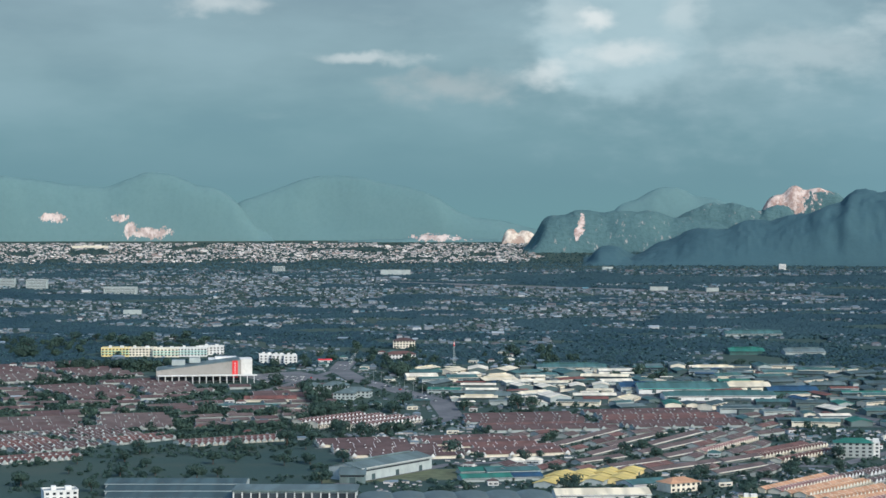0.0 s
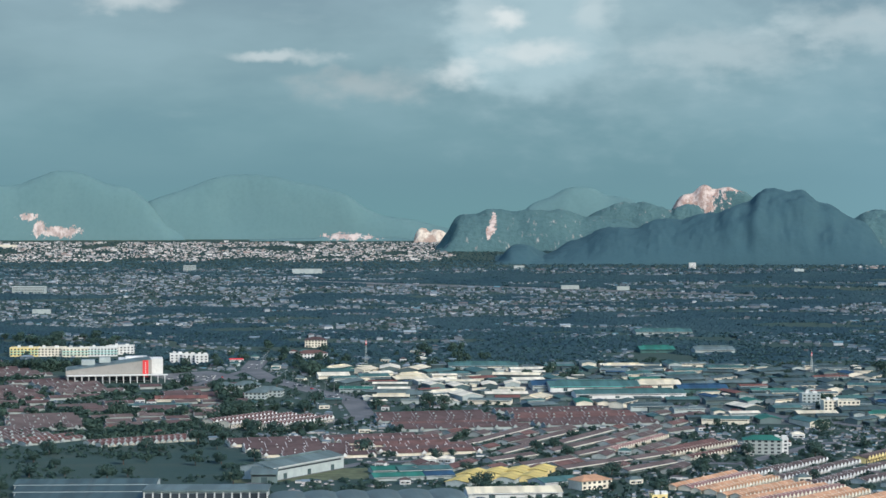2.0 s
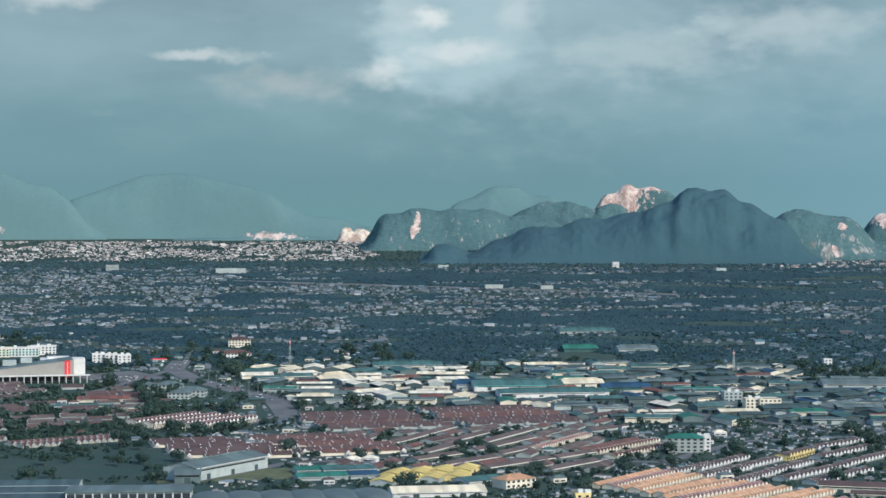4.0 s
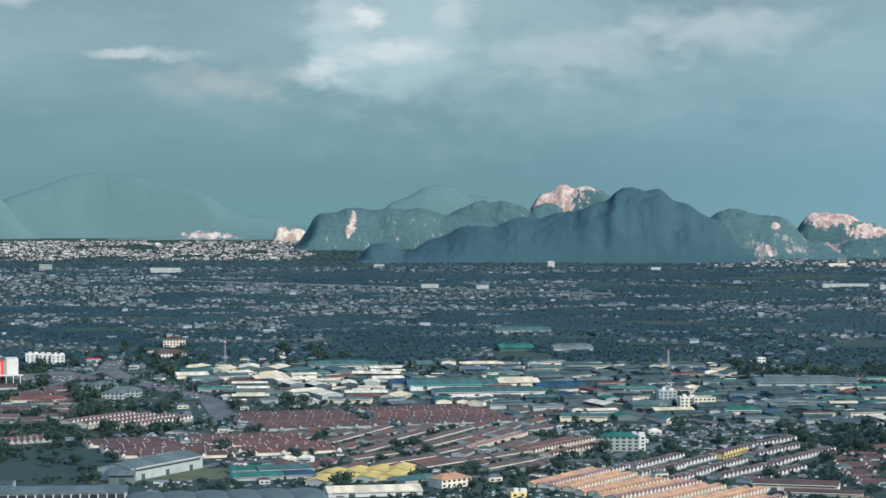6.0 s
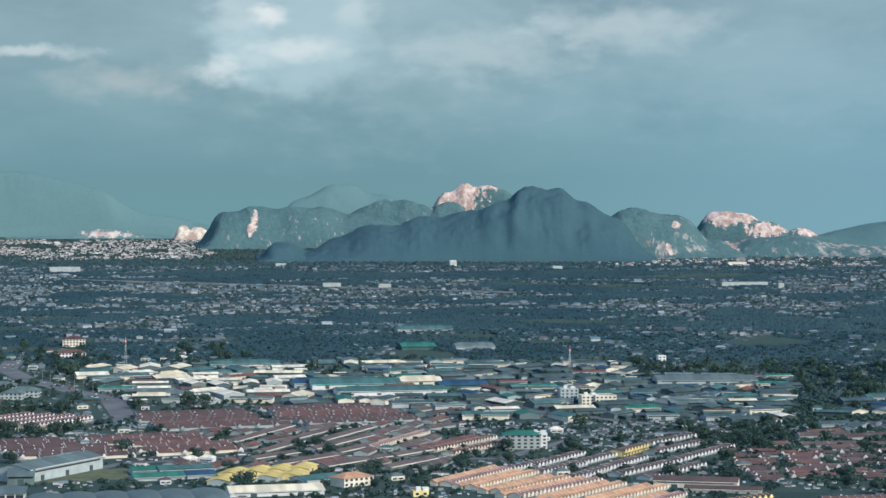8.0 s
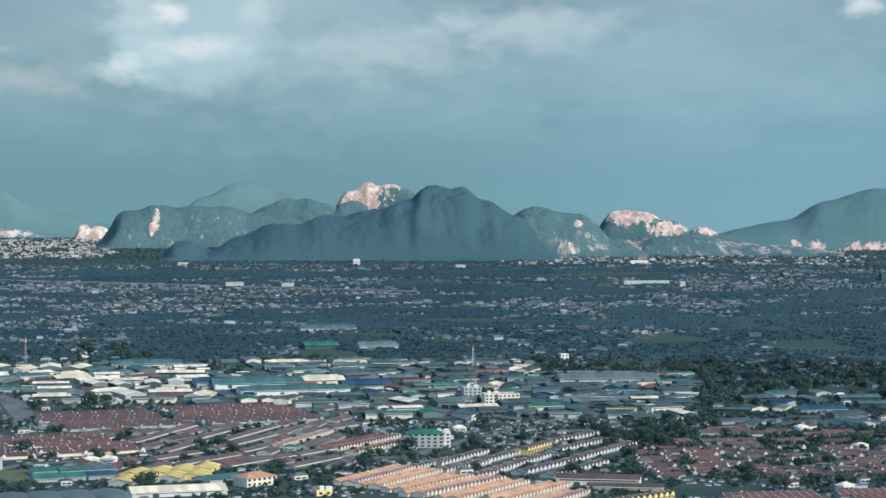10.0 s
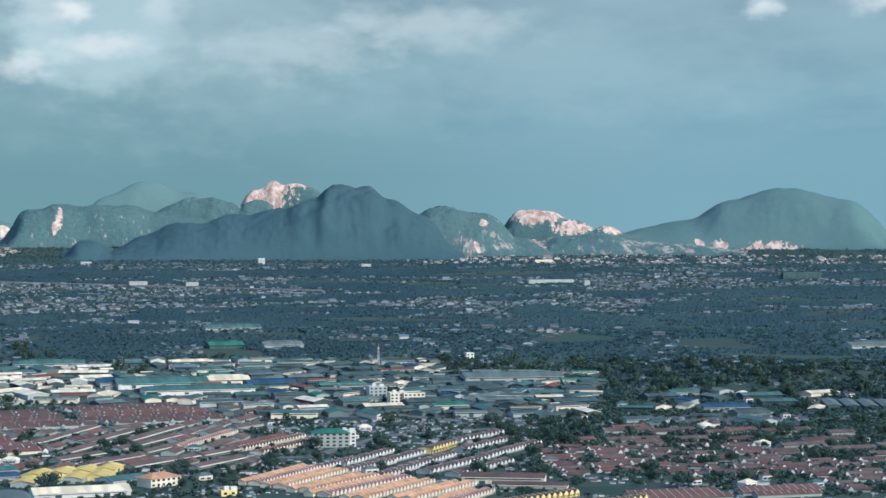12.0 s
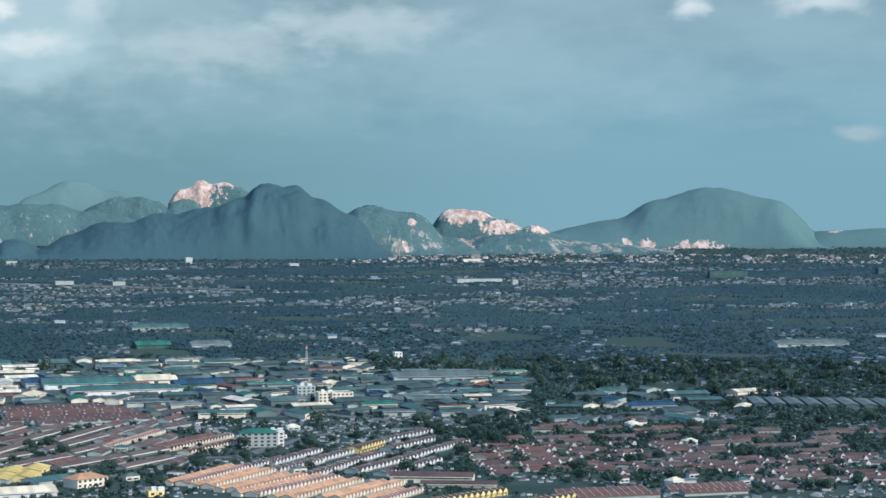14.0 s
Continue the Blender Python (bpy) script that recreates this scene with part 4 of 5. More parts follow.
# apartments and shops behind it
for _x, _y, _w, _wall, _band in ((-369, 2224, 22, YELLOW, TURQUOISE), (-341, 2226, 24, CREAM, None), (-312, 2222, 20, CREAM, TURQUOISE), (-285, 2229, 26, OFFWHITE, TURQUOISE), (-264, 2247, 20, OFFWHITE, None)):
    block(_x, _y, _w, 14, 3, 4, _wall, "three-storey cream and turquoise apartment block in the sun", band=_band, group="apartment blocks behind the shop")
for _x, _y in ((-195, 2166), (-181, 2161), (-167, 2156)):
    block(_x, _y, 10, 12, 3, 6, OFFWHITE, "small white three-storey shop house", name="shop_house", group="white shop houses")
block(-46, 2318, 18, 12, 3, 3, CREAM, "maroon-roofed three-storey building among trees", TILE_MAROON, "school_block", "school", roof_kind="hip")
block(-48, 2202, 24, 12, 2, 4, OFFWHITE, "white building with a dull red roof", TILE_RED, "showroom", "showroom", roof_kind="hip")
shed(-130, 2168, 10, 8, 5, 10, REDPAINT, OFFWHITE, "small white hall with a red roof", name="showroom", category="showroom", group="")
for _x, _y, _w in ((-126, 1921, 15), (-106, 1930, 18), (-83, 1889, 20), (-93, 1873, 14)):
    block(_x, _y, _w, 13, 2, -8, PALEGREY, "pale two-storey building with a grey hipped roof", S_GREY, "villa", "house", roof_kind="hip", group="pale villas")
shed(-163, 1859, 34, 16, 3.5, 6, S_RED, CREAM, "low hall with a faded red roof", vents=False)
shed(-178, 1809, 40, 9, 4, 4, S_TEAL, OFFWHITE, "long low hall with a teal sheet roof", vents=False)

# big grey warehouse on the open lot, halls along the near edge
def shed_on(x0, y0, x1, y1, deep, *args, **more):
    """A shed whose front wall runs between two points."""
    turn = math.atan2(y1 - y0, x1 - x0)
    return shed((x0 + x1) / 2 - math.sin(turn) * deep / 2, (y0 + y1) / 2 + math.cos(turn) * deep / 2, math.hypot(x1 - x0, y1 - y0) / BULK, deep / BULK, args[0], math.degrees(turn), *args[1:], **more)


shed_on(-55, 1323, -8, 1395, 27, 16, S_GREY, PALEGREY, "large grey sheet-metal warehouse standing alone on grass", name="warehouse", category="warehouse", group="", trim=OFFWHITE)
shed_on(-69, 1314, -52, 1314, 30, 11, S_GREY, S_GREY, "lower grey annexe beside the warehouse", name="warehouse", category="warehouse", group="", vents=False)
for _i in range(3):
    shed_on(*[v + 34 * _i * k for v, k in zip((-209, 1215, -129, 1215), (-0.16, 1, 0.0, 1))], 30, 7, S_DARK, PALEGREY, "long dark grey-roofed factory hall by the near road", rise=2.0, vents=False)
def office_hall(x, y, turn):
    root = thing("office_hall", "flat-roofed hall with a dark glazed front and white posts", "building", on_land(x, y, turn))
    part("wall", Geo().box(-37, 37, -12, 14, -1, 10.5), PALEGREY, root)
    part("roof", Geo().box(-38, 38, -13.5, 15, 10.51, 11.6), S_GREY, root, "pale grey flat roof slab")
    for i in range(14):
        part("window", kit("tall_window", lambda: Geo().box(-2.1, 2.1, -12.2, -12.01, 1.0, 9.4), GLASS), None, root, at=pose(-34.4 + i * 5.3, 0, 0))
    for i in range(15):
        part("post", kit("front_post", lambda: Geo().box(-0.35, 0.35, -12.9, -12.21, -1, 10.5), OFFWHITE), None, root, at=pose(-37 + i * 5.3, 0, 0))
    take(x, y, turn, 39, 16)


office_hall(-90, 1207, -1)
block(-241, 1238, 15, 11, 2, 18, OFFWHITE, "small white two-storey office", CONCRETE, "office", "office")
for _i in range(6):
    def _vault():
        g = Geo()
        n = 10
        p = [(-8.4 * math.cos(math.pi * k / n), y, 5 + 3.4 * math.sin(math.pi * k / n)) for y in (-16, 16) for k in range(n + 1)]
        return g.add(p, [(k, k + 1, n + 2 + k, n + 1 + k) for k in range(n)] + [tuple(range(n + 1))[::-1], tuple(range(n + 1, 2 * n + 2))])
    _x, _y = (-39, 1178)
    _r = thing("vaulted_hall", "grey factory hall with a rounded sheet roof", "factory", on_land(_x + _i * 19.0, _y + _i * 1.4, 4) @ Matrix.Diagonal((1.5, 1.5, 1.2, 1.0)), "vaulted halls in a row")
    part("roof", kit("vault_roof", _vault, S_GREY), None, _r)
    part("wall", kit("vault_wall", lambda: Geo().box(-6.1, 6.1, -15.8, 15.8, -1, 4.99), PALEGREY), None, _r)
    take(_x + _i * 19.0, _y, 4, 12, 26)
for _k, (_x, _y, _w, _roof, _label) in enumerate(((28, 1332, 24, S_GREEN, "green-roofed workshop"), (47, 1369, 26, S_TEAL, "teal-roofed workshop"), (26, 1369, 22, S_GREEN, "green-roofed workshop"), (56, 1338, 14, S_BLUE, "blue-roofed workshop"))):
    shed(_x, _y, _w, 13, 4.5, 12, _roof, PALEGREY, _label + " with grey walls on the lot's edge", name="workshop", category="workshop", group="workshops", vents=False)
for _k in range(4):
    _x, _y = (71, 1302)
    shed(_x + 16 * _k, _y + 7 * _k, 19, 10.5, 6, 70, S_YELLOW, YELLOW if _k == 3 else PALEGREY, "yellow-roofed factory bay in a row of bays", name="factory_bay", category="factory", group="yellow factory bays", vents=False)
    shed(_x + 16 * _k + 9, _y + 36 + 7 * _k, 19, 10.5, 6, 70, S_YELLOW, YELLOW, "yellow-roofed factory bay in a row of bays", name="factory_bay", category="factory", group="yellow factory bays", vents=False)
shed(100, 1247, 42, 17, 5.5, 4, S_CREAM, OFFWHITE, "factory hall with a pale cream sheet roof", vents=False)
shed(132, 1302, 20, 15, 4.5, 28, S_TEAL, OFFWHITE, "factory hall with a pale teal roof", vents=False)
block(153, 1279, 17, 11, 2, 30, CREAM, "cream two-storey building with an orange hipped roof", TILE_ORANGE, "hall", "building", roof_kind="hip")
block(189, 1221, 7, 5, 1, 5, YELLOW, "small bright yellow house", CONCRETE, "yellow_house", "house")

# four-storey school with a green roof
block(306, 1470, 20, 11, 4, -8, CONCRETE, "pale grey four-storey building with a green roof", S_GREEN, "office_block", "building", 2.7, 4.2, roof_kind="hip")
block(319, 1471, 9, 12, 4, -8, OFFWHITE, "white stair wing beside the grey building", CONCRETE, "stair_wing", "building", 2.7)
_x, _y = (374, 1238)
_s = shed(_x, _y, 38, 14, 7.5, -22, TILE_MAROON, CREAM, "long maroon-roofed school with open galleries", name="school", category="school", group="", vents=False)
shed(_x + 9, _y - 29, 34, 10, 4, -22, TILE_MAROON, CREAM, "lower maroon-roofed school wing", name="school", category="school", group="", vents=False)
structure("grass_lot", (lambda g: (ribbon(g, [(-86, 1344), (38, 1369)], 60, 0.1), g)[1])(Geo()), LOT, "open lot of worn olive-green grass round the warehouse", "grass")
structure("sports_field", (lambda g: (ribbon(g, [(396, 1191), (444, 1177)], 34, 0.12), g)[1])(Geo()), LEAF, "mown green sports field", "field")

# factories
shed(191, 1935, 26, 22, 7, 3, S_BLUE, PALEGREY, "factory hall with a deep blue roof")
shed(232, 1921, 62, 26, 8, 3, S_TEAL, OFFWHITE, "large factory hall with a green roof and white walls", trim=TURQUOISE)
shed(260, 1866, 74, 20, 7, 3, S_TEAL, OFFWHITE, "long factory hall with a dull green roof")
shed(297, 1930, 30, 20, 8, 3, S_CREAM, CREAM, "cream factory hall in the sun")
shed(335, 1898, 34, 18, 7, 3, S_BLUE, S_TEAL, "factory hall with blue and teal sheeting")
shed(136, 2099, 52, 18, 7, 2, S_TEAL, PALEGREY, "long factory hall with a pale blue-green roof")
shed(383, 2445, 49.6, 20, 5, 2, S_TEAL, PALEGREY, "long pale teal-roofed hall among trees")
shed(344, 2246, 28, 20, 6, 2, S_GREEN, S_TEAL, "turquoise hall among trees")
shed(408, 2235, 32, 20, 6, 2, S_GREY, PALEGREY, "grey-roofed hall among trees")
shed(577, 1884, 70, 24, 8, -6, S_GREY, PALEGREY, "very long grey-green factory hall")
block(420, 1805, 12, 10, 3, 0, PALEGREY, "white four-storey factory office", CONCRETE, "office", "office")
block(428, 1757, 11, 10, 3, 0, CREAM, "cream three-storey factory office", CONCRETE, "office", "office")
block(442, 1755, 14, 12, 3, 0, CREAM, "cream factory block in the sun", S_GREY, "office", "office", tank=False)
block(586, 2072, 6, 6, 2, 0, OFFWHITE, "small white water-tank tower among trees", CONCRETE, "tank_house", "building", tank=False)
shed(1066, 2038, 62, 20, 6, -3, S_GREY, PALEGREY, "long pale-roofed hall at the wood's edge")
shed(698, 1635, 30, 16, 5, -4, S_BLUE, PALEGREY, "hall with a blue roof among trees")
for _i in range(9):
    _x, _y = (804, 1636)
    shed(_x + 14.5 * _i, _y - 7 * _i, 46, 8.0, 3, 70, S_GREY, S_GREY, "long pale greenhouse shed in a row", name="greenhouse", category="greenhouse", group="row of greenhouses", vents=False, doors=False)

SHED_ROOFS = [(S_WHITE, "pale"), (S_GREY, "grey"), (S_GREY, "grey"), (S_TEAL, "teal"), (S_CREAM, "cream"), (S_GREEN, "green"), (S_BLUE, "blue"), (S_DARK, "dark grey"), (S_RED, "rust-red")]


def factories(az0, d0, az1, d1, turn, biggest, tries, seed, weights, most):
    """Sheds of many sizes packed at two leading angles wherever the ground is free, the big ones first."""
    rng = random.Random(seed)
    built = 0
    for k in range(tries):
        px, py = polar(rng.uniform(az0, az1), rng.uniform(d0, d1))
        shrink = 1 - 0.72 * k / tries
        w, l = biggest * shrink * rng.uniform(0.75, 1.25), biggest * 0.48 * shrink * rng.uniform(0.7, 1.2)
        t = turn + rng.choice((0, 0, 12, 90, -16, 24, 38, 62, 100)) + rng.uniform(-6, 6)
        c, s = math.cos(radians(t)), math.sin(radians(t))
        if any(not is_free(px + c * u * w - s * v * l, py + s * u * w + c * v * l, -0.5) for u in (-0.5, -0.25, 0, 0.25, 0.5) for v in (-0.5, 0, 0.5)):
            continue
        roof, word = rng.choices(SHED_ROOFS, weights)[0]
        shed(px, py, w / BULK, l / BULK, rng.uniform(4.5, 8), t, roof, rng.choice((PALEGREY, S_GREY, S_DARK, S_DARK, CREAM)), f"factory shed with a {word} sheet-metal roof", vents=w > 30 and rng.random() < 0.3, doors=w > 24)
        built += 1
        if built >= most:
            break


def yard(az0, d0, az1, d1):
    g = Geo()
    for i in range(8):
        for j in range(4):
            q = [polar(az0 + (az1 - az0) * (i + u) / 8, d0 + (d1 - d0) * (j + v) / 4) for u, v in ((0, 0), (1, 0), (1, 1), (0, 1))]
            g.add([(x, y, land(x, y) + 0.08) for x, y in q], [(3, 2, 1, 0)])
    structure("yard", g, YARD, "worn grey concrete factory yards", "yard")


# bright roof colours imitate sunshine on one zone, dull ones cloud shade elsewhere
SUNLIT_MIX, CLOUD_SHADE_MIX = [7, 2, 1, 3.5, 5, 2.0, 0.6, 0.5, 1], [0.9, 2.5, 1.5, 4, 0.5, 0.5, 0.8, 9, 0.8]
_a, _d = (-0.64, 2102)
_b, _e = (5.26, 1831)
factories(_a, _e, _b, _d, 3, 40, 2200, 61, SUNLIT_MIX, 90)
yard(_a, _e, _b, _d)
_a, _d = (5.01, 2131)
_b, _e = (14.76, 1716)
factories(_a, _e, _b, _d, 2, 36, 3600, 62, CLOUD_SHADE_MIX, 165)
yard(_a, _e, _b, _d)
_a, _d = (14.43, 2017)
_b, _e = (19.42, 1720)
factories(_a, _e, _b, _d, -3, 33, 2400, 63, CLOUD_SHADE_MIX, 95)
yard(_a, _e, _b, _d)
_a, _d = (20.66, 1896)
_b, _e = (25.86, 1640)
factories(_a, _e, _b, _d, -4, 34, 300, 64, CLOUD_SHADE_MIX, 18)
yard(_a, _e, _b, _d)


# ---- masts ----
def mast(x, y, height, label):
    root = thing("lattice_mast", label, "mast", on_land(x, y))
    r = 1.1
    for k in range(4):
        sx, sy = (1, 1, -1, -1)[k], (1, -1, -1, 1)[k]
        for s in range(6):
            z0, z1 = height * s / 6, height * (s + 1) / 6
            k0, k1 = 1 - 0.12 * s, 1 - 0.12 * (s + 1)
            part("leg", Geo().add([(sx * r * kk + ox, sy * r * kk + oy, z) for kk, z in ((k0, z0), (k1, z1)) for ox, oy in ((-0.16, -0.16), (0.16, -0.16), (0.16, 0.16), (-0.16, 0.16))],
                                  [(0, 1, 5, 4), (1, 2, 6, 5), (2, 3, 7, 6), (3, 0, 4, 7)]), REDPAINT if s == 5 else PALEGREY, root)
    for s in range(12):
        z, k = height * s / 12 + 1, r * (1 - 0.06 * s)
        part("brace", Geo().box(-k, k, -k - 0.1, -k + 0.1, z, z + 0.2).box(-k, k, k - 0.1, k + 0.1, z, z + 0.2).box(-k - 0.1, -k + 0.1, -k, k, z, z + 0.2).box(k - 0.1, k + 0.1, -k, k, z, z + 0.2), CONCRETE, root)
    part("antenna", Geo().box(-0.8, 0.8, -0.5, 0.5, height - 3, height - 1).tube(0, 0, height - 1, height + 3, 0.15, 0.1, 6), OFFWHITE, root)


mast(12, 2122, 28.0, "tall pale lattice radio mast with a red tip")
mast(476, 2037, 20.4, "pale lattice radio mast among trees")


def street_lamp(x, y, turn):
    root = thing("street_lamp", "tall grey street lamp beside the road", "lamp", on_land(x, y, turn), "street lamps")
    part("pole", kit("lamp_pole", lambda: Geo().tube(0, 0, -0.5, 10, 0.16, 0.09, 6).box(-0.06, 2.2, -0.06, 0.06, 9.9, 10.05), CONCRETE), None, root)
    part("lamp_head", kit("lamp_head", lambda: Geo().box(1.6, 2.7, -0.2, 0.2, 9.7, 9.88), OFFWHITE), None, root)


# ---- cars ----
def make_car(material, label):
    root = thing("car", label, "car", group="parked cars")
    body = [(-2.1, 0.35), (2.1, 0.35), (2.15, 0.8), (1.2, 0.95), (-1.9, 1.0), (-2.15, 0.8)]
    cab = [(0.9, 0.96), (0.3, 1.45), (-1.2, 1.47), (-1.8, 1.0)]
    for nm, prof, w, mt in (("body", body, 0.85, material), ("cabin", cab, 0.72, GLASS)):
        n = len(prof)
        part(nm, Geo().add([(px, y, z) for y in (-w, w) for px, z in prof], [tuple(range(n)), tuple(range(2 * n - 1, n - 1, -1))] + [(i, n + i, n + (i + 1) % n, (i + 1) % n) for i in range(n)]), mt, root)
    for sx in (-1.3, 1.3):
        for sy in (-0.8, 0.8):
            part("wheel", Geo().tube(0, 0, -0.1, 0.1, 0.32, 0.32, 8), ASPHALT, root, at=pose(sx, sy, 0.32, 90))
    return root


car_kinds = [make_car(OFFWHITE, "white car parked on asphalt"), make_car(CONCRETE, "grey car parked on asphalt"), make_car(REDPAINT, "red car parked on asphalt"), make_car(S_BLUE, "blue car parked on asphalt")]
car_used = [False] * 4


def park(x, y, turn, rng):
    k = rng.choices(range(4), (5, 3, 1, 1))[0]
    m = on_land(x, y, turn, 0.2)
    if car_used[k]:
        copy_thing(car_kinds[k], m)
    else:
        car_kinds[k].matrix_basis = m
        car_used[k] = True


_rng = random.Random(77)
_ax, _ay = (-189, 2007)
for _i in range(22):
    for _j in range(4):
        if _rng.random() < 0.3:
            park(_ax + 2.8 * _i, _ay - 16 + 12 * _j + _i * 0.7, 90 + _rng.uniform(-3, 3), _rng)
for (_ax, _ay), (_bx, _by) in (((-88, 2019), (-47, 1939)), ((-47, 1939), (-2, 1849)), ((-106, 2179), (-111, 2101))):
    _turn = math.degrees(math.atan2(_by - _ay, _bx - _ax))
    for _i in range(9):
        _f = _rng.random()
        park(_ax + (_bx - _ax) * _f + _rng.choice((-6, -3, 3, 6)), _ay + (_by - _ay) * _f, _turn, _rng)
    for _i in range(5):
        street_lamp(_ax + (_bx - _ax) * _i / 5 + 9, _ay + (_by - _ay) * _i / 5 + 6, _turn + 90)
structure("estate_lanes", lanes, ASPHALT, "narrow grey lanes between the house rows", "lane")

# ---- single landmark buildings farther out ----
# white blocks out on the plain have grey walls that imitate shade
for _x, _y, _w, _l, _n, _wall, _label in (
        (-650, 3158, 30, 14, 6, PALEGREY, "pale grey block of flats"), (-706, 3198, 22, 12, 5, PALEGREY, "pale grey block of flats"),
        (-504, 3083, 46, 16, 4, PALEGREY, "long pale grey office block"), (-298, 3579, 20, 9, 4, PALEGREY, "grey block of flats above trees"),
        (-85, 3528, 48, 14, 3, PALEGREY, "long white hall above trees"), (620, 3604, 11, 9, 4, OFFWHITE, "white tower block at the hill's foot"),
        (345, 3158, 26, 12, 2, CONCRETE, "white block beside the open strip"), (427, 3129, 18, 10, 2, CONCRETE, "white block beside the open strip"),
        (-431, 2738, 22, 11, 2, PALEGREY, "white block among trees"), (1419, 3000, 62, 10, 4, S_TEAL, "long pale green block of flats"),
        (999, 3047, 70, 9, 2, PALEGREY, "long pale shed on the plain"), (1039, 2986, 8, 8, 3, PALEGREY, "small white tower on the plain"),
        (1137, 3512, 32, 9, 2, CREAM, "sunlit cream hall at the hill's foot"), (790, 3483, 16, 9, 2, PALEGREY, "white block at the hill's foot"),
        (1687, 2968, 12, 9, 4, S_TEAL, "pale green block of flats"), (303, 3634, 18, 8, 2, PALEGREY, "pale hall at the hill's foot"),
        (-765, 4276, 70, 9, 2, CREAM, "long sunlit cream building in the far town")):
    block(_x, _y, _w, _l, _n, 1, _wall, _label, CONCRETE, "far_block", "building", 2.4, 4.5, tank=False, bulk=1.1)


# ---- loose houses near by ----
def make_house(w, l, roof, wall, label):
    root = thing("house", label, "house", group="detached houses")
    part("wall", Geo().box(-w / 2, w / 2, -l / 2, l / 2, -1, 4.2), wall, root)
    part("roof", Geo().hip(-w / 2 - 0.7, w / 2 + 0.7, -l / 2 - 0.7, l / 2 + 0.7, 4.21, 4.2 + l * 0.28), roof, root)
    part("porch", Geo().box(-w * 0.2, w * 0.3, -l / 2 - 2.4, -l / 2 - 0.02, 2.7, 3.0).box(-w * 0.2, -w * 0.2 + 0.25, -l / 2 - 2.4, -l / 2 - 2.1, -1, 2.7).box(w * 0.3 - 0.25, w * 0.3, -l / 2 - 2.4, -l / 2 - 2.1, -1, 2.7), OFFWHITE, root)
    part("window", Geo().box(-w * 0.4, -w * 0.1, -l / 2 - 0.1, -l / 2 + 0.1, 1.0, 2.4), GLASS, root)
    part("window", Geo().box(w * 0.08, w * 0.4, -l / 2 - 0.1, -l / 2 + 0.1, 1.0, 2.4), GLASS, root)
    return root


house_kinds = [make_house(12, 9, TILE_RED, OFFWHITE, "white bungalow with a red hipped roof"), make_house(14, 10, S_GREY, CREAM, "cream bungalow with a grey sheet roof"),
               make_house(10, 8, TILE_BROWN, OFFWHITE, "small white house with a brown roof"), make_house(15, 10, S_WHITE, OFFWHITE, "white house with a pale sheet roof"),
               make_house(13, 9, S_TEAL, PALEGREY, "grey house with a teal sheet roof")]
house_used = [False] * 5


def houses(az0, d0, az1, d1, n, seed, weights):
    rng = random.Random(seed)
    for _ in range(n):
        x, y = polar(rng.uniform(az0, az1), rng.uniform(min(d0, d1), max(d0, d1)))
        if not is_free(x, y, 5.0):
            continue
        k = rng.choices(range(5), weights)[0]
        m = on_land(x, y, rng.uniform(-25, 25)) @ Matrix.Scale(0.72, 4)
        if house_used[k]:
            copy_thing(house_kinds[k], m).matrix_basis = m
        else:
            house_kinds[k].matrix_basis = m
            house_used[k] = True
        take(x, y, 0, 5, 4.5)


houses(-13.5, 1621, -4.5, 2192, 60, 81, (3, 2, 2, 2, 1))
houses(-5, 1751, 2, 2271, 40, 82, (1, 2, 1, 3, 2))
houses(0, 1282, 14, 1751, 50, 83, (2, 1, 2, 2, 1))
houses(18, 1268, 30.5, 1898, 60, 84, (4, 1, 3, 2, 1))

# ---- trees near by ----
grove(-5.0, 1437, 3.0, 1988, 120, 7)
grove(0.0, 1252, 14.0, 1545, 152, 8, (0, 1, 2))
grove(16.0, 1252, 30.5, 1850, 208, 10, (0, 1, 2))
grove(-13.5, 1236, -2.0, 1545, 34, 13, (0, 1, 2))
grove(-13.5, 2231, -6.5, 2428, 80, 1)
_a, _d = (-4.66, 1751)
_b, _e = (-2.61, 1907)
grove(_a, _d, _b, _e, 60, 2)
grove(_a - 1.5, _d * 0.93, _b + 2.0, _d * 1.02, 40, 3)
_a, _d = (-1.38, 2039)
grove(_a, _d, _a + 0.5, _d + 40, 16, 4, (3,))
_a, _d = (4.52, 1986)
_b, _e = (6.40, 2074)
grove(_a, _d, _b, _e, 50, 5)
for _x, _y in ((-388, 2086), (-362, 2103), (-327, 2090), (-304, 2096)):
    for _i in range(9):
        plant(_x + _rng.uniform(-16, 16), _y + _rng.uniform(-10, 10), _rng, (1, 3))
grove(-13.5, 1639, -5.0, 2073, 170, 6)
grove(12.0, 1850, 30.5, 2123, 260, 9)
grove(2.0, 1545, 18.0, 2192, 150, 11, (0, 1, 2))
grove(-5.0, 2030, 4.0, 2307, 70, 12)


# ---- woods and the wider town, too many to count ----
def field_noise(x, y, scale, seed):
    return noise.noise(Vector((x * scale, y * scale, seed)))


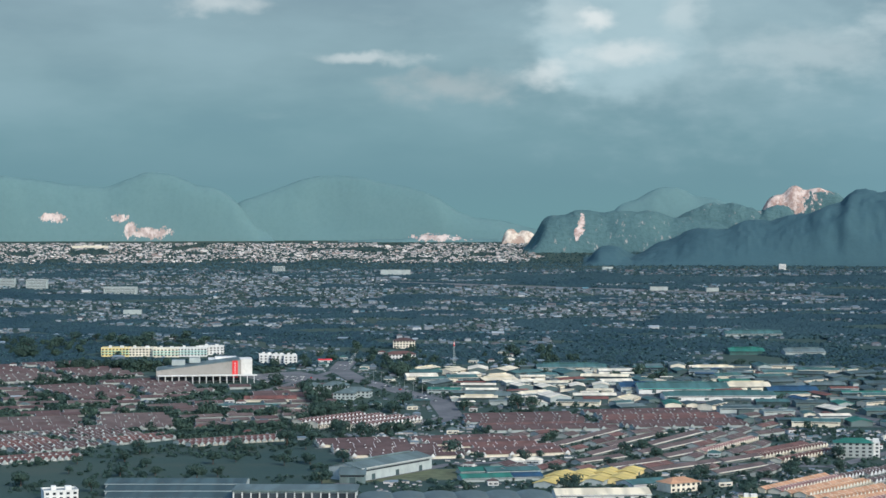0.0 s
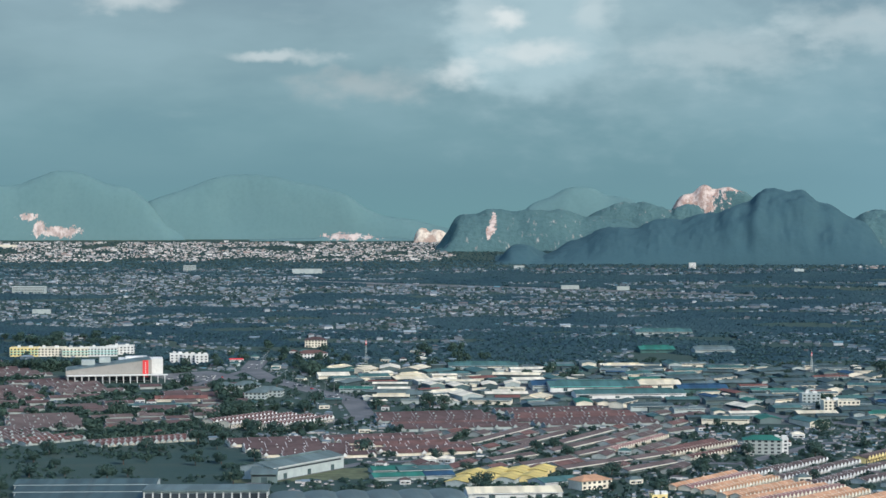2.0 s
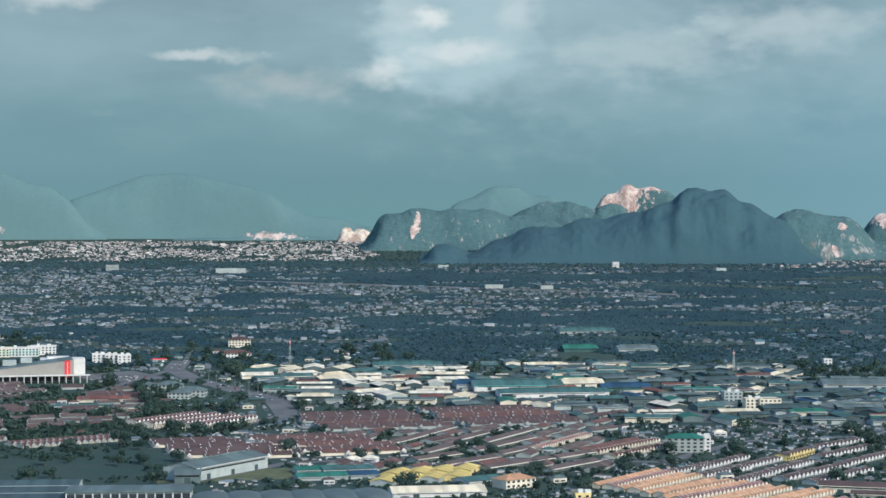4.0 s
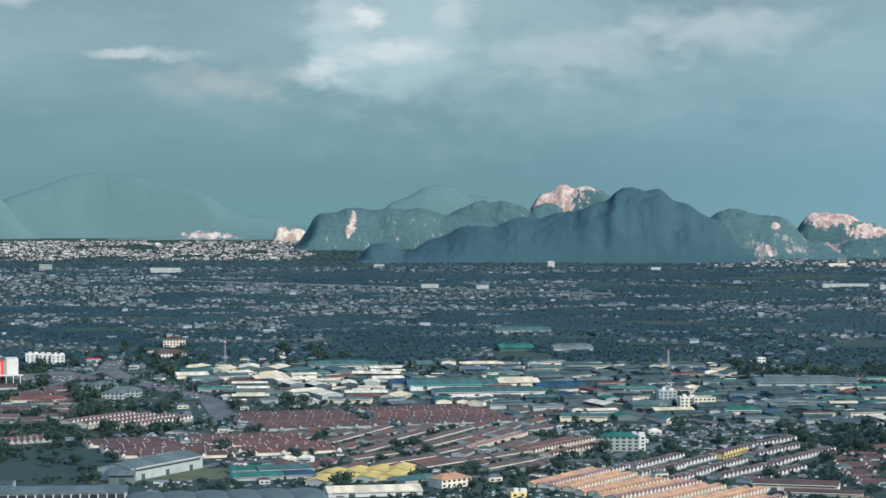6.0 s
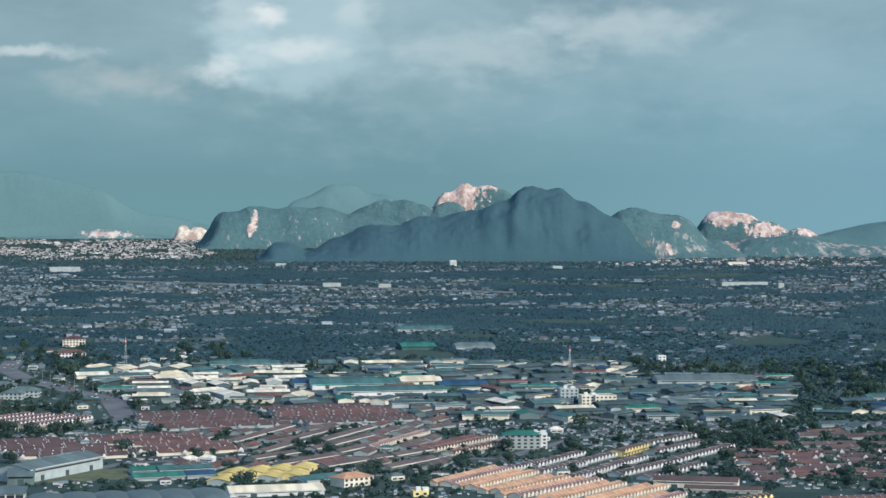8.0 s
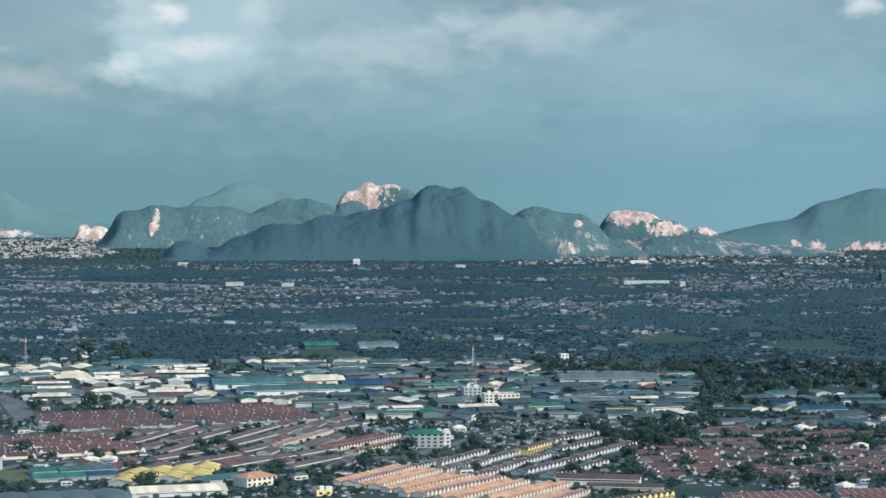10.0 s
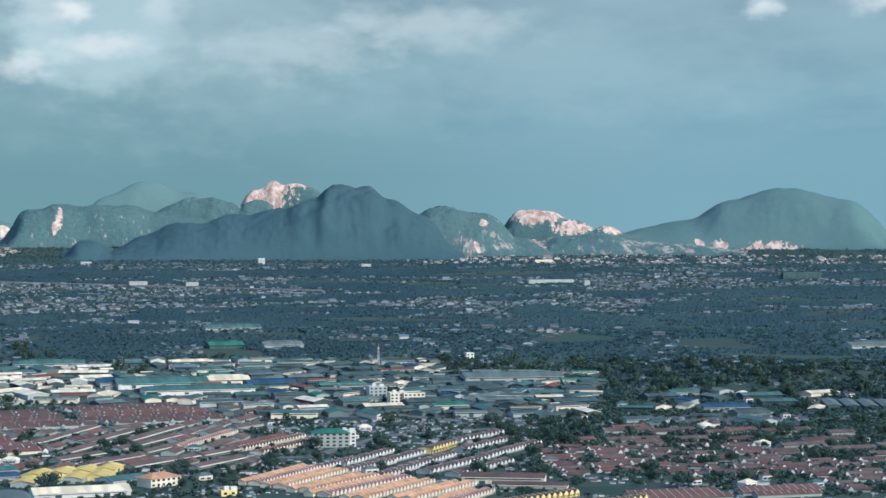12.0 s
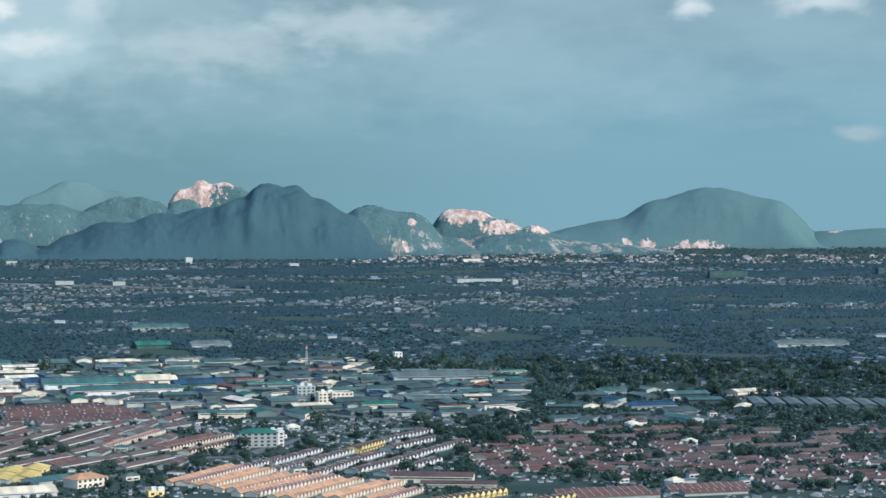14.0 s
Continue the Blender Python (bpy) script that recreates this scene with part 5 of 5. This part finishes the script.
def woods(name, label, az0, az1, d0, d1, n, size, seed, keep, leaves=WOODS):
    rng = random.Random(seed)
    stamps = []
    for k in range(5):
        v, f = crown_points(rng, 3, 12, 1.0, 0.4)
        stamps.append((np.array(v), np.array(f)))
    vs, fs, base = [], [], 0
    for _ in range(n):
        a, d = rng.uniform(az0, az1), math.sqrt(rng.uniform(d0 * d0, d1 * d1))
        x, y = polar(a, d)
        if not keep(a, d, x, y) or not is_free(x, y, 2.0):
            continue
        v, f = rng.choice(stamps)
        s, t = size * rng.uniform(0.6, 1.35), rng.uniform(0, 6.28)
        c, q = math.cos(t) * s, math.sin(t) * s
        p = np.stack([v[:, 0] * c - v[:, 1] * q + x, v[:, 0] * q + v[:, 1] * c + y, v[:, 2] * s * 0.8 - 0.2 * s + land(x, y)], 1)
        vs.append(p)
        fs.append(f + base)
        base += len(p)
    me = bpy.data.meshes.new(name)
    me.from_pydata(np.concatenate(vs).tolist(), [], np.concatenate(fs).tolist())
    me.materials.append(leaves)
    return tagged(new(name, me), label, "trees", "", "stuff")


def canopy(name, label, az0, az1, d0, d1, keep, leaves, height, seed, across=0.045, along=7.0):
    """Closed woodland: one crown layer with humps, let into the ground where nothing grows."""
    rng = random.Random(seed)
    near = [q for q in taken if math.hypot(q[0], q[1]) > d0 - 200]
    cols, rows = int((az1 - az0) / across) + 1, int((d1 - d0) / along) + 1
    vs, grown = [], []
    for i in range(cols):
        a = az0 + across * i
        for j in range(rows):
            x, y = polar(a + rng.uniform(-0.3, 0.3) * across, d0 + along * (j + rng.uniform(-0.3, 0.3)))
            ok = keep(a, d0 + along * j, x, y) and not any(abs((x - cx) * c + (y - cy) * s) < hx + 3 and abs((y - cy) * c - (x - cx) * s) < hy + 3 for cx, cy, c, s, hx, hy in near)
            lift = height * (0.75 + 0.55 * field_noise(x, y, 0.07, seed) + 0.45 * field_noise(x, y, 0.3, seed) + rng.uniform(-0.32, 0.32)) if ok else -1.5
            vs.append((x, y, land(x, y) + lift))
            grown.append(ok)
    fs = []
    for i in range(cols - 1):
        for j in range(rows - 1):
            k = i * rows + j
            if grown[k] or grown[k + 1] or grown[k + rows] or grown[k + rows + 1]:
                fs.append((k, k + rows, k + rows + 1, k + 1))
    me = bpy.data.meshes.new(name)
    me.from_pydata(vs, [], fs)
    me.materials.append(leaves)
    return tagged(new(name, me), label, "trees", "", "stuff")


def town(name, label, az0, az1, d0, d1, n, size, seed, keep, roof, wall, turn=0.0):
    rng = random.Random(seed)
    g = Geo()
    for _ in range(n):
        a, d = rng.uniform(az0, az1), math.sqrt(rng.uniform(d0 * d0, d1 * d1))
        x, y = polar(a, d)
        if not keep(a, d, x, y) or not is_free(x, y, 3.0):
            continue
        s = size * rng.uniform(0.65, 1.4) * (1.9 if rng.random() < 0.07 else 1)
        at = pose(x, y, land(x, y), 0, 0, turn + rng.choice((0, 0, 90)) + rng.uniform(-12, 12) - a)
        w, l, h = s * rng.uniform(0.5, 0.9), s * 0.42, s * rng.uniform(0.3, 0.5)
        g.box(-w, w, -l, l, -1.5, h, 1, at)
        (g.hip if rng.random() < 0.5 else g.gable)(-w * 1.06, w * 1.06, -l * 1.12, l * 1.12, h + 0.01, h + l * 0.5, mat=0, at=at)
    me = g.mesh(name, roof, wall)
    return tagged(new(name, me), label, "houses", "", "stuff")


def in_town(a, d, x, y):
    k = field_noise(x * 0.3, y, 0.0065, 3.0) + 0.75 * field_noise(x * 0.5, y, 0.02, 5.0)
    lean = 0.10 if a < 9 else -0.05
    if 3328 < d < 3472 and a > 2:
        lean -= 0.5
    if d < 2763:
        lean -= 0.24
    return k + lean > -0.02


town("town_houses", "many small grey and pale roofs of the town among trees", -13.5, 31, 2388, 3645, 22000, 3.2, 91, in_town, SHADE_ROOF, SHADE_WALL)
town("town_houses", "scattered small roofs among the trees", -13.5, 31, 2053, 2489, 2500, 3.6, 90, lambda a, d, x, y: field_noise(x, y * 0.5, 0.008, 7.0) > 0.05, SHADE_ROOF, SHADE_WALL)
town("far_town", "densely packed sunlit pale houses of the far town", -13.5, 5.0, 3836, 4527, 6500, 2.9, 92, lambda a, d, x, y: a < -1 + 0.0035 * (d - 2900) and field_noise(x, y * 0.5, 0.01, 8.0) > -0.3, SUN_ROOF, SUN_WALL)
town("far_town", "strip of sunlit pale buildings at the hills' foot", 14, 31, 3660, 3904, 1100, 3.6, 93, lambda a, d, x, y: field_noise(x, y, 0.012, 2.0) > -0.1, SUN_ROOF, SUN_WALL)
# brighter walls play the sunny part, the dim set below the shaded one
town("outbuildings", "small sheds and back extensions between the house rows", -13.5, 31, 1223, 1760, 9000, 1.9, 89, lambda a, d, x, y: field_noise(x, y, 0.02, 9.0) > -0.15 and a > -2, SHADE_ROOF, SUN_WALL)
town("outbuildings", "small sheds between factories and shaded houses", -13.5, 31, 1591, 2181, 6000, 2.2, 84, lambda a, d, x, y: field_noise(x, y, 0.02, 9.0) > -0.12, SHADE_ROOF, SHADE_WALL)
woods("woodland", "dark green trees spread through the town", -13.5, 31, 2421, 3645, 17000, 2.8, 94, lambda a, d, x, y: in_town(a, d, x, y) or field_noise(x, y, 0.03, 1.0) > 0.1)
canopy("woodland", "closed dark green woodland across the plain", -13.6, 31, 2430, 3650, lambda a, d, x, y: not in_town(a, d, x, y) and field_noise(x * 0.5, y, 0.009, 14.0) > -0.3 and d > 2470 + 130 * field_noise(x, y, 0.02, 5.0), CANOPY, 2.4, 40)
woods("woodland", "belt of dark trees before the far town", -13.5, 31, 3514, 3853, 9000, 3.3, 95, lambda a, d, x, y: True, HAZED_WOODS)
woods("woodland", "trees at the foot of the hills", 5, 31, 3836, 4414, 6500, 3.3, 88, lambda a, d, x, y: field_noise(x, y * 0.4, 0.012, 4.0) > -0.25, HAZED_WOODS)
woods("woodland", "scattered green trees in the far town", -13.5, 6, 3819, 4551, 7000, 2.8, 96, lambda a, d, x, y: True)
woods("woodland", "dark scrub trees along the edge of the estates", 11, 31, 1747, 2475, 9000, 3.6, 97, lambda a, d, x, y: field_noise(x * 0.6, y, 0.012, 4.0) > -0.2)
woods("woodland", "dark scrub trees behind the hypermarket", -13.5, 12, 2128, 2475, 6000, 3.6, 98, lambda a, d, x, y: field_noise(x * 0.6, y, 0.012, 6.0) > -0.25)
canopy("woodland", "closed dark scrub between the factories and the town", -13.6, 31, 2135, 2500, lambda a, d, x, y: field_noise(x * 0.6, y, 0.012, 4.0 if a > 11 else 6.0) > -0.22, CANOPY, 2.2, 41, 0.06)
woods("garden_trees", "dark leafy trees between the maroon estates", -13.5, -4.6, 1600, 2110, 5200, 4.2, 86, lambda a, d, x, y: field_noise(x, y, 0.013, 15.0) > -0.2, LEAF)
woods("garden_trees", "dark leafy trees between the low houses", 17.5, 31, 1330, 1800, 5200, 3.8, 85, lambda a, d, x, y: field_noise(x * 0.6, y, 0.013, 16.0) > -0.1, LEAF)
woods("garden_shrubs", "green garden shrubs between houses and factories", -13.5, 31, 1223, 2181, 16000, 3.0, 87, lambda a, d, x, y: field_noise(x, y, 0.015, 11.0) > -0.18 and not (a < -1.5 and d < 1500 and field_noise(x, y, 0.02, 3.0) < 0.05), LEAF)


def joined_trees():
    rng = random.Random(99)
    stamps = [tuple(map(np.array, crown_points(rng, 6, 150, 1.0, 0.14))) for _ in range(4)]
    vs, fs, base = [], [], 0
    for x, y, s, t in more_trees:
        v, f = rng.choice(stamps)
        c, q = math.cos(t) * s, math.sin(t) * s
        p = np.stack([v[:, 0] * c - v[:, 1] * q + x, v[:, 0] * q + v[:, 1] * c + y, v[:, 2] * s - 0.1 * s + land(x, y)], 1)
        vs.append(p)
        fs.append(f + base)
        base += len(p)
    me = bpy.data.meshes.new("trees")
    me.from_pydata(np.concatenate(vs).tolist(), [], np.concatenate(fs).tolist())
    me.materials.append(LEAF)
    tagged(new("street_trees", me), "green leafy trees between houses and factories", "trees", "", "stuff")


joined_trees()
